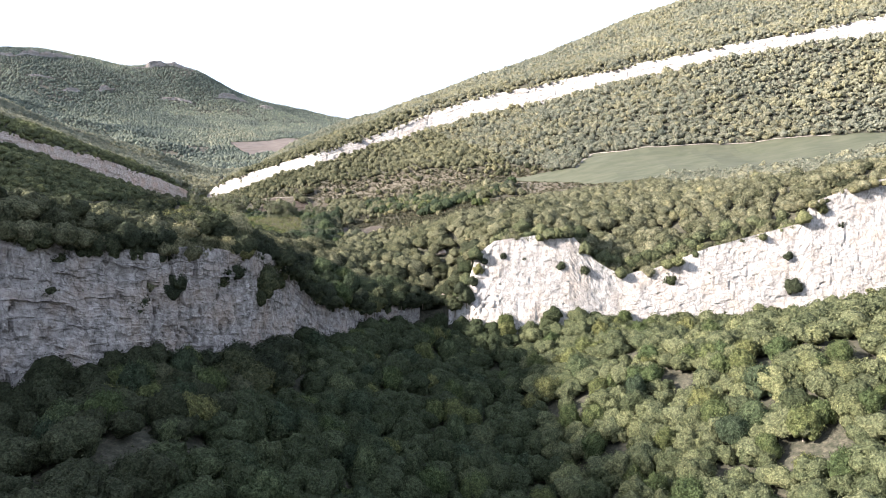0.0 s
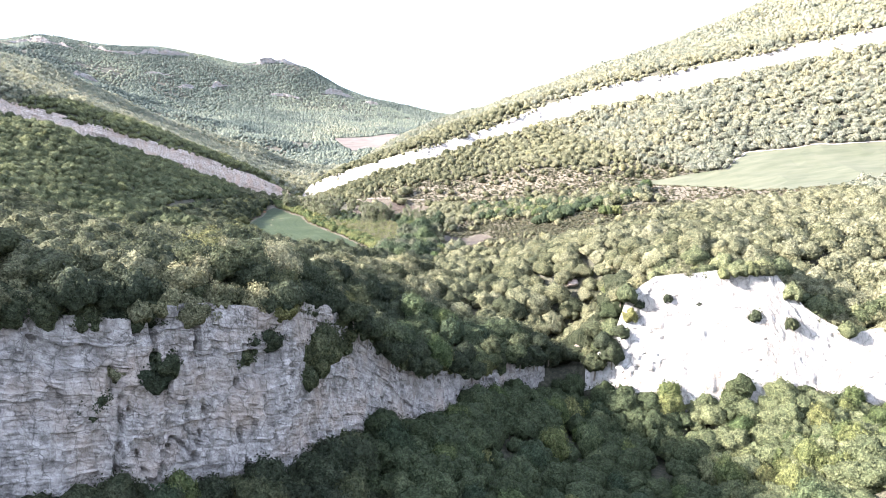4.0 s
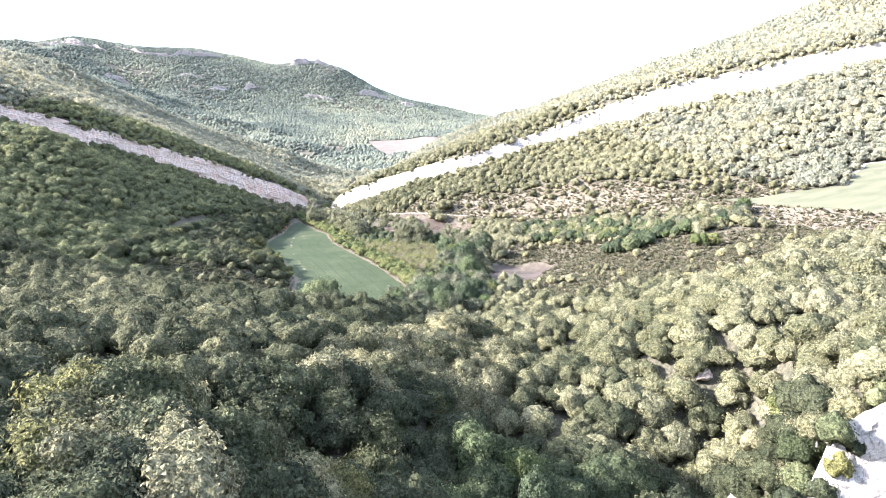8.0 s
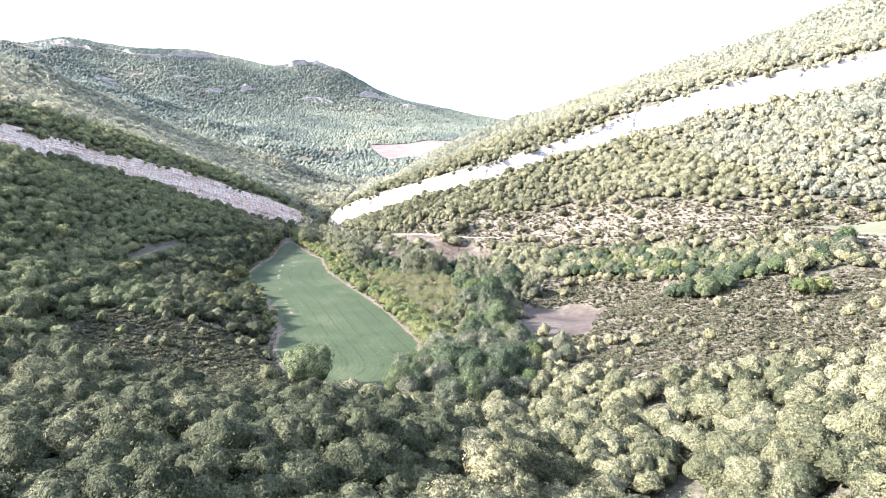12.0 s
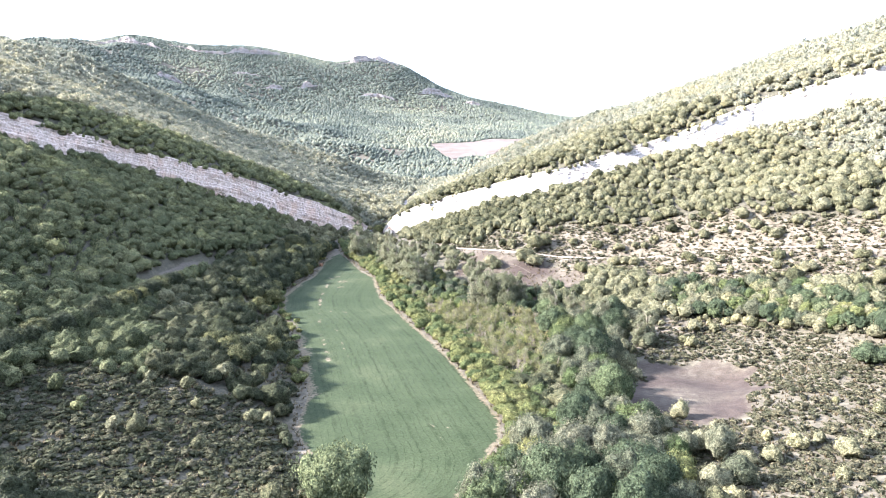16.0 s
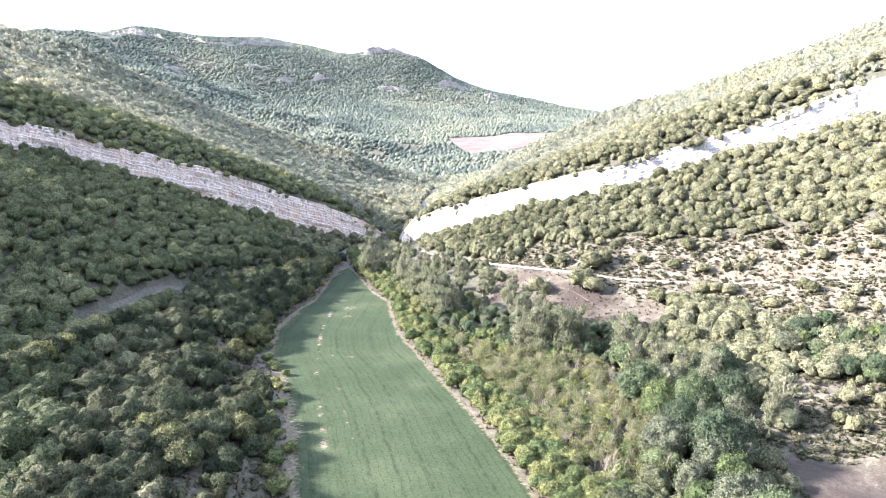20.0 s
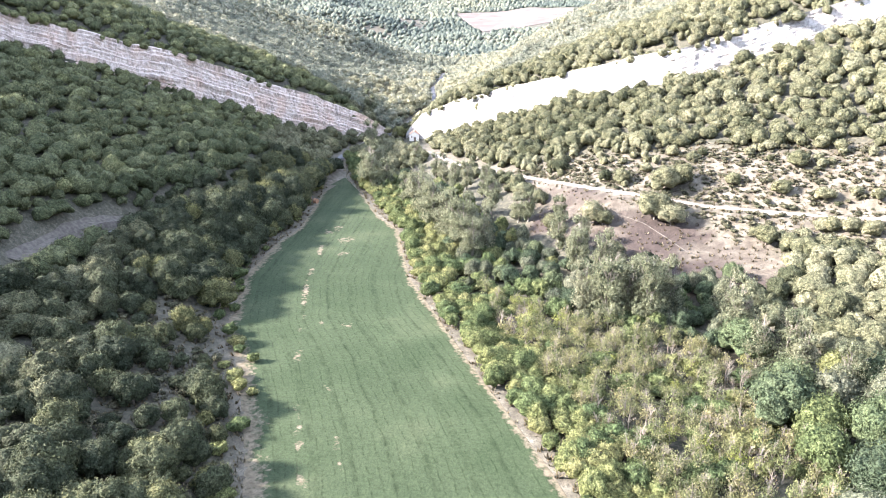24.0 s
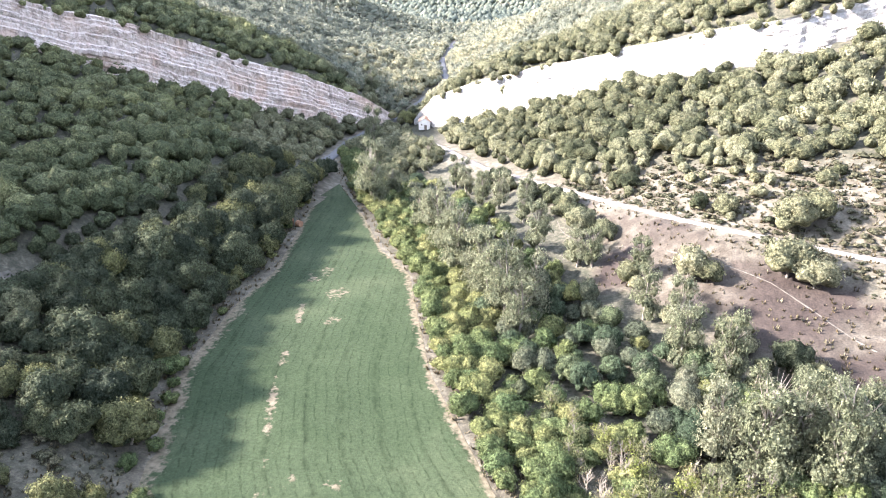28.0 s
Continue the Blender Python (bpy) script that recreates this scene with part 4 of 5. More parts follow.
def joined(name, protos, x, y, z, width, tall, tone, mat, label):
    """One mesh of many crowns: too many to count, so kind stuff."""
    kind_of = rng.integers(0, len(protos), len(x))
    turn = rng.uniform(0, 6.283, len(x))
    V, F, T, S, at = [], [], [], [], 0
    for k, (pv, pf, ps) in enumerate(protos):
        sel = np.nonzero(kind_of == k)[0]
        if not len(sel):
            continue
        c, s_ = np.cos(turn[sel])[:, None], np.sin(turn[sel])[:, None]
        w = (width[sel] / 2)[:, None]
        vx = (pv[None, :, 0] * c - pv[None, :, 1] * s_) * w + x[sel][:, None]
        vy = (pv[None, :, 0] * s_ + pv[None, :, 1] * c) * w + y[sel][:, None]
        vz = pv[None, :, 2] * (tall[sel] / 2)[:, None] + z[sel][:, None]
        V.append(np.stack([vx, vy, vz], -1).reshape(-1, 3))
        F.append((pf[None] + (np.arange(len(sel)) * len(pv))[:, None, None]).reshape(-1, 3) + at)
        T.append(np.repeat(tone[sel], len(pv)))
        S.append(np.tile(ps, len(sel)))
        at += len(sel) * len(pv)
    ob = new(name, mesh_of(name, np.concatenate(V), np.concatenate(F), mat, protos is not BLADES, [("tone", np.concatenate(T))], np.concatenate(S)))
    return tagged(ob, label, "woodland", kind="stuff")


def scatter(x0, x1, y0, y1, step):
    gx, gy = np.meshgrid(np.arange(x0, x1, step), np.arange(y0, y1, step * 0.9))
    gx = gx + (np.arange(gx.shape[0]) % 2)[:, None] * step / 2
    x, y = gx.ravel(), gy.ravel()
    return x + rng.uniform(-0.52, 0.52, len(x)) * step, y + rng.uniform(-0.52, 0.52, len(x)) * step


BLADES = []
SAPLINGS = [(-118, 455), (-98, 428), (-84, 440), (-86, 470), (-97, 492), (-115, 501), (-132, 505), (-150, 515), (-140, 487)]
COPSE = [(-154, 517), (-132, 505), (-115, 502), (-97, 494), (-93, 505), (-96, 526), (-116, 525), (-138, 537), (-152, 556), (-170, 578), (-188, 600), (-208, 624), (-214, 606), (-190, 572), (-172, 536)]
CLOSE_STRETCH = [(-10, 110), (-35, 190), (-75, 290), (-110, 380), (-140, 440), (-180, 530)]
r0 = np.random.default_rng(21)
NEAR_P = [crown(r0, 26, 2, 420, 0.05) for _ in range(9)]
MID_P = [crown(r0, 9, 1, 130, 0.11) for _ in range(9)]
FAR_P = [crown(r0, 6, 0, 68, 0.19) for _ in range(8)]
BUSH_P = [crown(r0, 4, 0, 34, 0.24) for _ in range(6)]
LOW_P = [crown(r0, 4, 0, 14, 0.34) for _ in range(6)]
OCTA_V = np.array([(1, 0, 0), (-1, 0, 0), (0, 1, 0), (0, -1, 0), (0, 0, 1), (0, 0, -1)], float)
OCTA_F = np.array([(0, 2, 4), (2, 1, 4), (1, 3, 4), (3, 0, 4), (2, 0, 5), (1, 2, 5), (3, 1, 5), (0, 3, 5)])
DOT_P = [(OCTA_V * (1 + r0.uniform(-0.25, 0.25, (6, 1))) + [0, 0, 0.75], OCTA_F, np.zeros(8, bool)) for _ in range(5)]


def clear_of(x, y, margin=0.0):
    """Where trees may stand."""
    ok = ~inside(x, y, FIELD) & (dist_to(x, y, POLY_F) > 3 + margin)
    ok &= (dist_to(x, y, ROAD) > 3.4 + margin) & (dist_to(x, y, TRACK) > 4.5 + margin)
    ok &= ~inside(x, y, HAYFIELD)
    ok &= dist_to(x, y, [(-234, 457), (-239, 473), (-242, 487), (-243.5, 500), (-243, 511)]) > 3.0 + margin
    edge = bilinear(SIGNED, x, y)
    ok &= (edge > 0.6) | (edge < -4.2)
    ok &= (np.hypot(x + 231, y - 693) > 10) & (dist_to(x, y, [(-231, 693), (-220, 664)]) > 6.5)
    return ok


HEDGE = [(-88, 392), (-90, 406), (-100, 425), (-119, 456), (-139, 484), (-164, 520), (-181, 556), (-191, 568), (-205, 589), (-224, 614), (-238, 640)]
RIVER = [(-96, 372), (-82, 392), (-76, 415), (-84, 432), (-90, 452), (-92, 480), (-80, 492), (-72, 486), (-70, 466), (-69, 446), (-72, 425), (-62, 402), (-54, 380), (-53, 356), (-70, 344), (-93, 354)]
POPLARS = [(-72, 470), (-84, 486), (-96, 500), (-110, 512), (-126, 528), (-140, 548), (-156, 566), (-172, 588), (-188, 606), (-203, 628)]

x, y = scatter(-640, 520, 30, 1040, 3.4)
opn = openness(x, y)
ok = clear_of(x, y) & (rng.random(len(x)) > opn ** 0.8) & ~inside(x, y, SAPLINGS) & ~inside(x, y, COPSE) & ~inside(x, y, RIVER) & (dist_to(x, y, HEDGE) > 6) & (dist_to(x, y, POPLARS) > 7)
ok &= np.hypot(x + 113.5, y - 356) > 7
d_path = dist_to(x, y, CLOSE_STRETCH)
ok &= (rng.random(len(x)) < np.where((d_path < 110) & (y < 340), np.where(bilinear(D_CLIFF, x, y) < 16, 1.0, 0.64), 1.0))
ok &= (x < 0.7 * y + 40) & ((x > -0.75 * y - 60) | ((y > 200) & (x > -100 - 1.3 * (y - 200)))) & ((y < 985) | (x < -110))
x, y, opn, d_path = x[ok], y[ok], opn[ok], d_path[ok]
n_wood, rim_z = len(x), []
for cl in (CLIFF_NEAR_LEFT, CLIFF_NEAR_RIGHT, CLIFF_FAR_LEFT, CLIFF_FAR_RIGHT):
    s_, pts = along(cl, 3.0)
    nrm = normals_of(pts)
    keep = rng.random(len(pts)) < 0.8
    back_by = rng.uniform(-2.4, 3.0, len(pts))[:, None]
    q = (pts[:, :2] - nrm * back_by)[keep]
    rim_z.append(pts[keep, 2] - 2.2)
    x, y, opn = np.append(x, q[:, 0]), np.append(y, q[:, 1]), np.append(opn, np.full(len(q), 0.55))
    d_path = np.append(d_path, dist_to(q[:, 0], q[:, 1], CLOSE_STRETCH))
z = height(x, y) - 0.5
z[n_wood:] = np.maximum(z[n_wood:], np.concatenate(rim_z))
# haze and sun put into tone: paler higher, farther and on the right
haze_share = np.clip((z - 15) / 60, 0, 1) + np.clip((y - 560) / 300, 0, 0.6)
tone = np.clip(0.42 + 0.14 * np.clip(haze_share, 0, 1) + 0.3 * fbm(x / 45, y / 45, 4) + rng.normal(0, 0.17, len(x)) + 0.2 * ((x > 0) & (y < 420)) + 0.18 * ((x > -60) & (y > 430)), 0, 1)
# shade put into tone: darker on the left bank, gorge floor and left shoulder
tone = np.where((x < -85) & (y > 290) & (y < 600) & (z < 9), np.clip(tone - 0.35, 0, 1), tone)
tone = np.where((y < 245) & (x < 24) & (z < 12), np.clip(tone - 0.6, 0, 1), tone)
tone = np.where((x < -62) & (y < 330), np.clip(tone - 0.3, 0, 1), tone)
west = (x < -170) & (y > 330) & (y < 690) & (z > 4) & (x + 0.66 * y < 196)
# left slope lifted in tone to make up for missing light
tone = np.where(west, np.clip(tone + 0.22, 0, 1), tone)
tone = np.where((y > 720) & (np.abs(x + 262) < 40), np.clip(tone + 0.3, 0, 1), tone)
tone = np.clip(tone + 0.3 * (opn > 0.4) - 0.06 * ((y < 340) & (d_path < 130)), 0, 1)
width = np.where((y < 330) & (d_path < 130), rng.uniform(4.2, 9.0, len(x)), 3.0 + 4.6 * rng.random(len(x)) ** 1.5) * (1 - 0.4 * opn)
tall = width * rng.uniform(0.6, 1.0, len(x)) + 1.6

# ---- single trees: a crown and a trunk with limbs, built once per shape, then copied ----
def trunk_mesh(name, r, tall_m, thick, limbs, mat):
    """A tapered trunk with limbs that lean outwards."""
    vs, fs = [], []

    def limb(a, b, ra, rb):
        a, b = np.array(a, float), np.array(b, float)
        d = (b - a) / np.linalg.norm(b - a)
        e = np.cross(d, [0.3, 0.9, 0.1])
        e /= np.linalg.norm(e)
        g = np.cross(d, e)
        base = len(vs)
        for k, (c, rad) in enumerate(((a, ra), ((a + b) / 2 + r.normal(0, 0.03, 3) * tall_m, (ra + rb) / 2), (b, rb))):
            for q in range(6):
                w = 6.283 * q / 6
                vs.append(c + (e * math.cos(w) + g * math.sin(w)) * rad)
        for k in (0, 1):
            for q in range(6):
                fs.append((base + k * 6 + q, base + k * 6 + (q + 1) % 6, base + k * 6 + 6 + (q + 1) % 6, base + k * 6 + 6 + q))

    limb((0, 0, -0.6), (0.02 * tall_m, 0, tall_m * (0.62 if limbs < 6 else 0.9)), thick, thick * (0.5 if limbs < 6 else 0.12))
    return mesh_of(name, np.array(vs), np.array(fs), mat, True)


def branch_mesh(r, tall_m, thick, count, mat):
    """The crooked, tapering branches of one tree; each forks once."""
    bm = bmesh.new()
    for q in range(count):
        turn = 6.283 * q / count * 1.618 + r.uniform(-0.4, 0.4)
        f0 = r.uniform(0.18, 0.72)
        a = Vector((0, 0, tall_m * f0))
        reach = tall_m * r.uniform(0.14, 0.27) * (1.2 - 0.7 * f0)
        rings = []
        for k in range(4):
            f_ = k / 3
            c = a + Vector((math.cos(turn) * reach * f_, math.sin(turn) * reach * f_, tall_m * 0.3 * f_ ** 0.8)) + Vector(r.normal(0, 0.012 * tall_m, 3)) * (k > 0)
            rad = thick * (1 - 0.85 * f_) * (1.15 - 0.6 * f0)
            rings.append([bm.verts.new(c + Vector((math.cos(w * 2.094) * rad, math.sin(w * 2.094) * rad, 0))) for w in range(3)])
        for lo, hi in zip(rings[:-1], rings[1:]):
            for w in range(3):
                bm.faces.new((lo[w], lo[(w + 1) % 3], hi[(w + 1) % 3], hi[w]))
        for fork, up in ((0.9, 0.17), (-0.7, 0.22)):
            tip = bm.verts.new(rings[1][0].co + Vector((math.cos(turn + fork) * reach * 0.7, math.sin(turn + fork) * reach * 0.7, tall_m * up)))
            for w in range(3):
                bm.faces.new((rings[1][w], rings[1][(w + 1) % 3], tip))
    me = bpy.data.meshes.new("branchwork")
    bm.to_mesh(me)
    bm.free()
    me.materials.append(mat)
    return me


def kind_of_tree(name, mat, variants, tall_m, wide_m, label, group, limbs=4, lobes=9, tufts=1000, tuft=0.115, shape="round", bark=None):
    """Model trees of one kind, each with trunk and crown; the first trees of the group stand at the first places."""
    made = []
    for k in range(variants):
        v, f, spray = crown(r0, lobes * 4 if shape == "round" else lobes, 3 if wide_m > 5.5 else 2, int(tufts * 1.4) if shape == "round" else tufts, tuft * 0.48 if shape == "round" else tuft, shape)
        v = v * np.array([wide_m / 2, wide_m / 2, tall_m / 2])
        cm = mesh_of("crown", v, f, mat, shape == "round", (), spray)
        tm = trunk_mesh("trunk", r0, tall_m, tall_m * 0.028, limbs, bark or mat_bark)
        made.append((tm, cm, [branch_mesh(r0, tall_m, tall_m * (0.0085 if wide_m < 5 else 0.008), 11, bark)] if bark else []))

    def plant(px, py, scale, at_z=None):
        k = int(rng.integers(0, variants))
        root = new(name)
        stem = part("trunk", made[k][0], None, root)
        part("crown", made[k][1], None, root)
        for b in made[k][2]:
            tagged(part("branchwork", b, None, stem, "bare pale grey branches"), kind="stuff")
        pz = float(height(px, py)) - 0.15 if at_z is None else at_z
        sc = scale * rng.uniform(0.92, 1.08)
        root.matrix_world = Matrix.LocRotScale((px, py, pz), Euler((0, 0, rng.uniform(0, 6.28))), (scale, scale, sc))
        tagged(root, label, "tree", group)
        return root
    return plant


taken = np.zeros(len(x), bool)
plant = kind_of_tree("holm_oak", mat_oak, 7, 7.0, 6.6, "dense round olive green holm oak in the gorge wood", "holm oaks by the gorge")
# the same holm oak in darker leaves, shade painted into the colour
shaded_oak = kind_of_tree("holm_oak", mat_bank, 5, 7.0, 6.6, "dense holm oak on the shaded slope, shade painted into dark leaves", "holm oaks by the gorge")
near = np.nonzero((y < 330) & (y > 90) & (d_path < 70))[0]
near = near[np.argsort(dist_to(x[near], y[near], [(-46, 150), (-60, 190), (-55, 230), (-50, 290)]))][:290]
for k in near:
    (shaded_oak if (y[k] < 245 and z[k] < 10) or x[k] < -72 or (x[k] < -30 and y[k] < 228 and k * 7919 % 10 < 7) else plant)(float(x[k]), float(y[k]), float(width[k] / 6.6), float(z[k]) + 0.3)
taken[near] = True
plant = kind_of_tree("valley_oak", mat_bank, 6, 6.5, 5.6, "leafy green oak on the bank between road and field", "oaks by the road", lobes=8, tufts=850, tuft=0.12)
near = np.nonzero((x < -125) & (x > -262) & (y > 370) & (y < 640) & ~taken)[0]
near = near[np.argsort(dist_to(x[near], y[near], [(-160, 415), (-195, 470), (-222, 530), (-235, 600)]))][:290]
for k in near:
    plant(float(x[k]), float(y[k]), float(width[k] / 5.2))
taken[near] = True
for a, b, k in ((-228, 527, 1.7), (-226, 563, 1.7), (-227, 571, 1.5), (-224, 549, 1.35), (-231, 585, 1.6), (-229, 577, 1.3), (-234, 599, 1.4), (-221, 513, 1.3), (-217, 497, 1.5), (-226, 536, 1.25), (-231, 545, 1.3)):
    plant(a, b, k)
s_, pts = along(ROAD, 3.2)
nrm = normals_of(pts)
for (a, b, c), (u, v) in zip(pts, nrm):
    if 345 < b < 462 or 498 < b < 615:
        off = rng.uniform(4.2, 6.0)
        plant(float(a + u * off), float(b + v * off), float(rng.uniform(0.95, 1.35)))
plant = kind_of_tree("riverside_tree", mat_dark, 5, 11.0, 8.5, "large dark green broadleaf tree by the stream", "trees by the stream", 5, 12, 1500, 0.09)
rx, ry = scatter(-100, -50, 340, 495, 6.0)
ok = inside(rx, ry, RIVER) & clear_of(rx, ry, 1.0)
willow = kind_of_tree("willow", mat_grey, 4, 9.5, 7.5, "silvery grey-green willow by the stream", "willows by the stream", 5, 11, 1300, 0.09)
leafy = kind_of_tree("streamside_tree", mat_green, 4, 8.0, 6.8, "yellow-green broadleaf tree by the stream", "trees by the stream", 5, 11, 1200, 0.1)
plant(-113.5, 356.0, 1.3)
for a, b in zip(rx[ok], ry[ok]):
    kind = (plant, willow, leafy)[int(rng.choice(3, p=(0.4, 0.32, 0.28)))]
    kind(float(a), float(b), float(rng.uniform(0.75, 1.3)))
plant = kind_of_tree("poplar", mat_poplar, 6, 14.0, 8.4, "tall airy grey-green poplar by the stream", "poplars by the stream", 7, 11, 2600, 0.06, "airy", mat_twig)
s_, pts = along(POPLARS, 4.6)
for a, b in pts:
    if b < 545 or rng.random() < 0.55:
        plant(float(a + rng.normal(0, 2.0)), float(b + rng.normal(0, 2.0)), float(rng.uniform(0.6, 0.9)))
for a, b, k in ((-126, 509, 0.9), (-121, 506, 1.02), (-117, 509, 0.95), (-113, 505, 1.0), (-111, 511, 0.85), (-119, 513, 0.8), (-158, 534, 0.9), (-162, 539, 1.0), (-157, 542, 0.95), (-166, 545, 1.05),
                (-170, 551, 0.95), (-163, 550, 0.85), (-176, 557, 1.0), (-180, 563, 0.9), (-185, 570, 1.0), (-191, 577, 0.85), (-212, 594, 1.2), (-215, 600, 0.95), (-209, 603, 0.8), (-263, 713, 1.0), (-240, 661, 1.0), (-238, 656, 0.8)):
    plant(a, b, k * 1.12)
copse = [kind_of_tree("copse_tree", mat_green, 5, 6.5, 5.6, "mixed yellow-green broadleaf tree in the copse", "trees of the copse", 5, 9, 900, 0.1),
         kind_of_tree("copse_tree", mat_dark, 4, 7.0, 5.8, "dark green broadleaf tree in the copse", "trees of the copse", 5, 9, 900, 0.1),
         kind_of_tree("copse_tree", mat_grey, 4, 7.0, 5.4, "grey-green broadleaf tree in the copse", "trees of the copse", 5, 9, 900, 0.1)]
rx, ry = scatter(-220, -90, 490, 630, 4.1)
ok = inside(rx, ry, COPSE) & (dist_to(rx, ry, HEDGE) > 5) & clear_of(rx, ry)
for a, b in zip(rx[ok], ry[ok]):
    far_side = dist_to(a, b, HEDGE) > 22
    k = int(rng.choice(3, p=(0.2, 0.5, 0.3) if far_side else (0.62, 0.18, 0.2)))
    copse[k](float(a), float(b), float(rng.uniform(0.55, 0.95)))
s_, pts = along([(-60, 503), (-48, 493), (-36, 484), (-24, 474), (-10, 459), (6, 441), (22, 434), (40, 438)], 3.3)
for a, b in pts:
    for deep in (-3.0, 1.5, 6.0, 10.0):
        if rng.random() < 0.9:
            copse[int(rng.choice(3, p=(0.3, 0.45, 0.25)))](float(a + 0.5 * deep + rng.normal(0, 1.0)), float(b + deep + rng.normal(0, 1.0)), float(rng.uniform(0.65, 1.15)))
for a, b, k in ((-9, 428, 1.25), (-4, 423, 1.35), (-2, 429, 1.2), (3, 426, 1.1), (-13, 434, 1.0), (2, 433, 1.15)):
    copse[1](a, b, k)
for a, b, k in ((-49, 391, 1.25), (-58, 389, 1.15), (-55, 393, 0.9), (-47, 377, 1.0), (-62, 464, 0.9), (-66, 381, 1.1)):
    copse[2](a, b, k)
copse[0](-243, 703, 1.3)
copse[1](-92, 474, 1.9)
copse[1](-96, 496, 1.6)
plant(-63, 468, 0.85)
plant(-65.5, 465, 0.6)
for a, b, k in ((20, 408, 1.2), (25, 408, 1.1), (10, 246, 1.3)):
    copse[0](a, b, k)
gorge = [kind_of_tree("gorge_tree", mat_green, 5, 9.5, 6.6, "bright green broadleaf tree beside the gorge stream", "broadleaf trees in the gorge", 5, 9, 1000, 0.11),
         kind_of_tree("gorge_tree", mat_dark, 5, 10.0, 6.8, "dark green broadleaf tree in the gorge, shade partly in its leaf colour", "broadleaf trees in the gorge", 5, 9, 1000, 0.11)]
damp = np.nonzero((x > -62) & (x < 85) & (y > 85) & (y < 226) & (bilinear(SIGNED, x, y) < 200) & (z < 9 + 0.12 * np.maximum(x, 0)) & ~taken & (d_path < 200))[0]
# dark leaves mostly this side of the shadow edge: shade put into colour
in_shade = x < 18 - 0.1 * (y - 160)
for k in rng.permutation(damp)[:230]:
    gorge[int(rng.random() < (0.7 if in_shade[k] else 0.12))](float(x[k]), float(y[k]), float(rng.uniform(0.55, 1.05)), float(z[k]))
    taken[k] = True
plant = kind_of_tree("hedge_shrub", mat_green, 6, 4.6, 4.6, "bright yellow-green shrub in the hedge along the field", "hedge along the field", 5, 7, 650, 0.11)
s_, pts = along(HEDGE, 2.9)
for a, b in pts:
    for off in (-2.2, 0.6, 3.4):
        plant(float(a + off + rng.normal(0, 0.7)), float(b + 0.6 * off + rng.normal(0, 0.7)), float(rng.uniform(0.75, 1.3)))
plant = kind_of_tree("sapling", mat_pale, 7, 5.5, 4.0, "thin yellowish sapling in the young plantation", "young plantation", 8, 6, 560, 0.085, "wispy", mat_twig)
bare = kind_of_tree("bare_sapling", mat_straw, 4, 5.2, 3.6, "leafless grey-brown sapling in the young plantation", "leafless saplings", 8, 6, 60, 0.06, "wispy", mat_twig)
rx, ry = scatter(-160, -80, 425, 518, 2.75)
ok = inside(rx, ry, SAPLINGS) & (dist_to(rx, ry, HEDGE) > 5)
left = 285
for a, b in zip(rx[ok], ry[ok]):
    if vnoise(a / 6, b / 6) + rng.normal(0, 0.1) > 0.62:
        bare(float(a), float(b), float(rng.uniform(0.6, 1.1)))
    elif left > 0:
        left -= 1
        plant(float(a), float(b), float(rng.uniform(0.6, 1.15)))
plant = kind_of_tree("margin_bush", mat_green, 5, 3.6, 3.8, "yellow-green bush beside the crop field and plantation", "bushes beside the field", 4, 6, 520, 0.12)
s_, pts = along([(-140, 408), (-162, 446), (-176, 467), (-190, 484), (-203, 507), (-209, 531), (-211, 548), (-216, 563), (-226, 595)], 3.4)
for a, b in pts:
    if rng.random() < 0.75:
        plant(float(a - 9.0 + rng.normal(0, 1.4)), float(b + 3.0 + rng.normal(0, 1.2)), float(rng.uniform(0.5, 1.15)))
s_, pts = along(HEDGE, 3.4)
for a, b in pts:
    for off in (6.0, 9.0):
        if rng.random() < 0.55:
            plant(float(a + off + rng.normal(0, 1.0)), float(b + 0.6 * off + rng.normal(0, 1.0)), float(rng.uniform(0.8, 1.4)))
rx, ry = scatter(-170, -80, 425, 535, 4.3)
ok = inside(rx, ry, SAPLINGS) & (rng.random(len(rx)) < 0.7)
for a, b in zip(rx[ok], ry[ok]):
    plant(float(a), float(b), float(rng.uniform(0.8, 1.35)))
plant = kind_of_tree("hillside_bush", mat_oak, 5, 4.9, 4.4, "rounded dusty green bush on the dry hillside", "bushes on the dry hillside", 4, 7, 560, 0.12)
rx, ry = scatter(-190, 90, 470, 625, 9.0)
ok = clear_of(rx, ry) & (openness(rx, ry) > 0.45) & ~inside(rx, ry, DRY_MEADOW) & ~inside(rx, ry, BROWN_PLOT) & (rng.random(len(rx)) < 0.75)
for a, b in list(zip(rx[ok], ry[ok]))[:270]:
    plant(float(a), float(b), float(rng.uniform(0.45, 1.3)))
for a, b, k in ((-130, 553, 1.7), (-127, 551, 1.3), (-114, 551, 2.0), (-110, 549, 1.7), (-112, 565, 2.1), (-108, 567, 1.6), (-132, 541, 1.1), (-123, 536, 1.3), (-121, 534, 0.9), (-141, 554, 1.2), (-139, 552, 0.8)):
    plant(a, b, k)

# one oak in two leaf colours; the lighter one stands for sunlit crowns
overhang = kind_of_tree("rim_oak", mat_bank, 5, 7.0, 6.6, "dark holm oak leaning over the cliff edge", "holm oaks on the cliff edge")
pale_rim = kind_of_tree("rim_oak", mat_oak, 4, 7.0, 6.6, "lighter olive holm oak on the cliff edge, sunlight put into its leaf colour", "holm oaks on the cliff edge")
s_, pts = along(CLIFF_NEAR_LEFT, 3.4)
nrm = normals_of(pts)
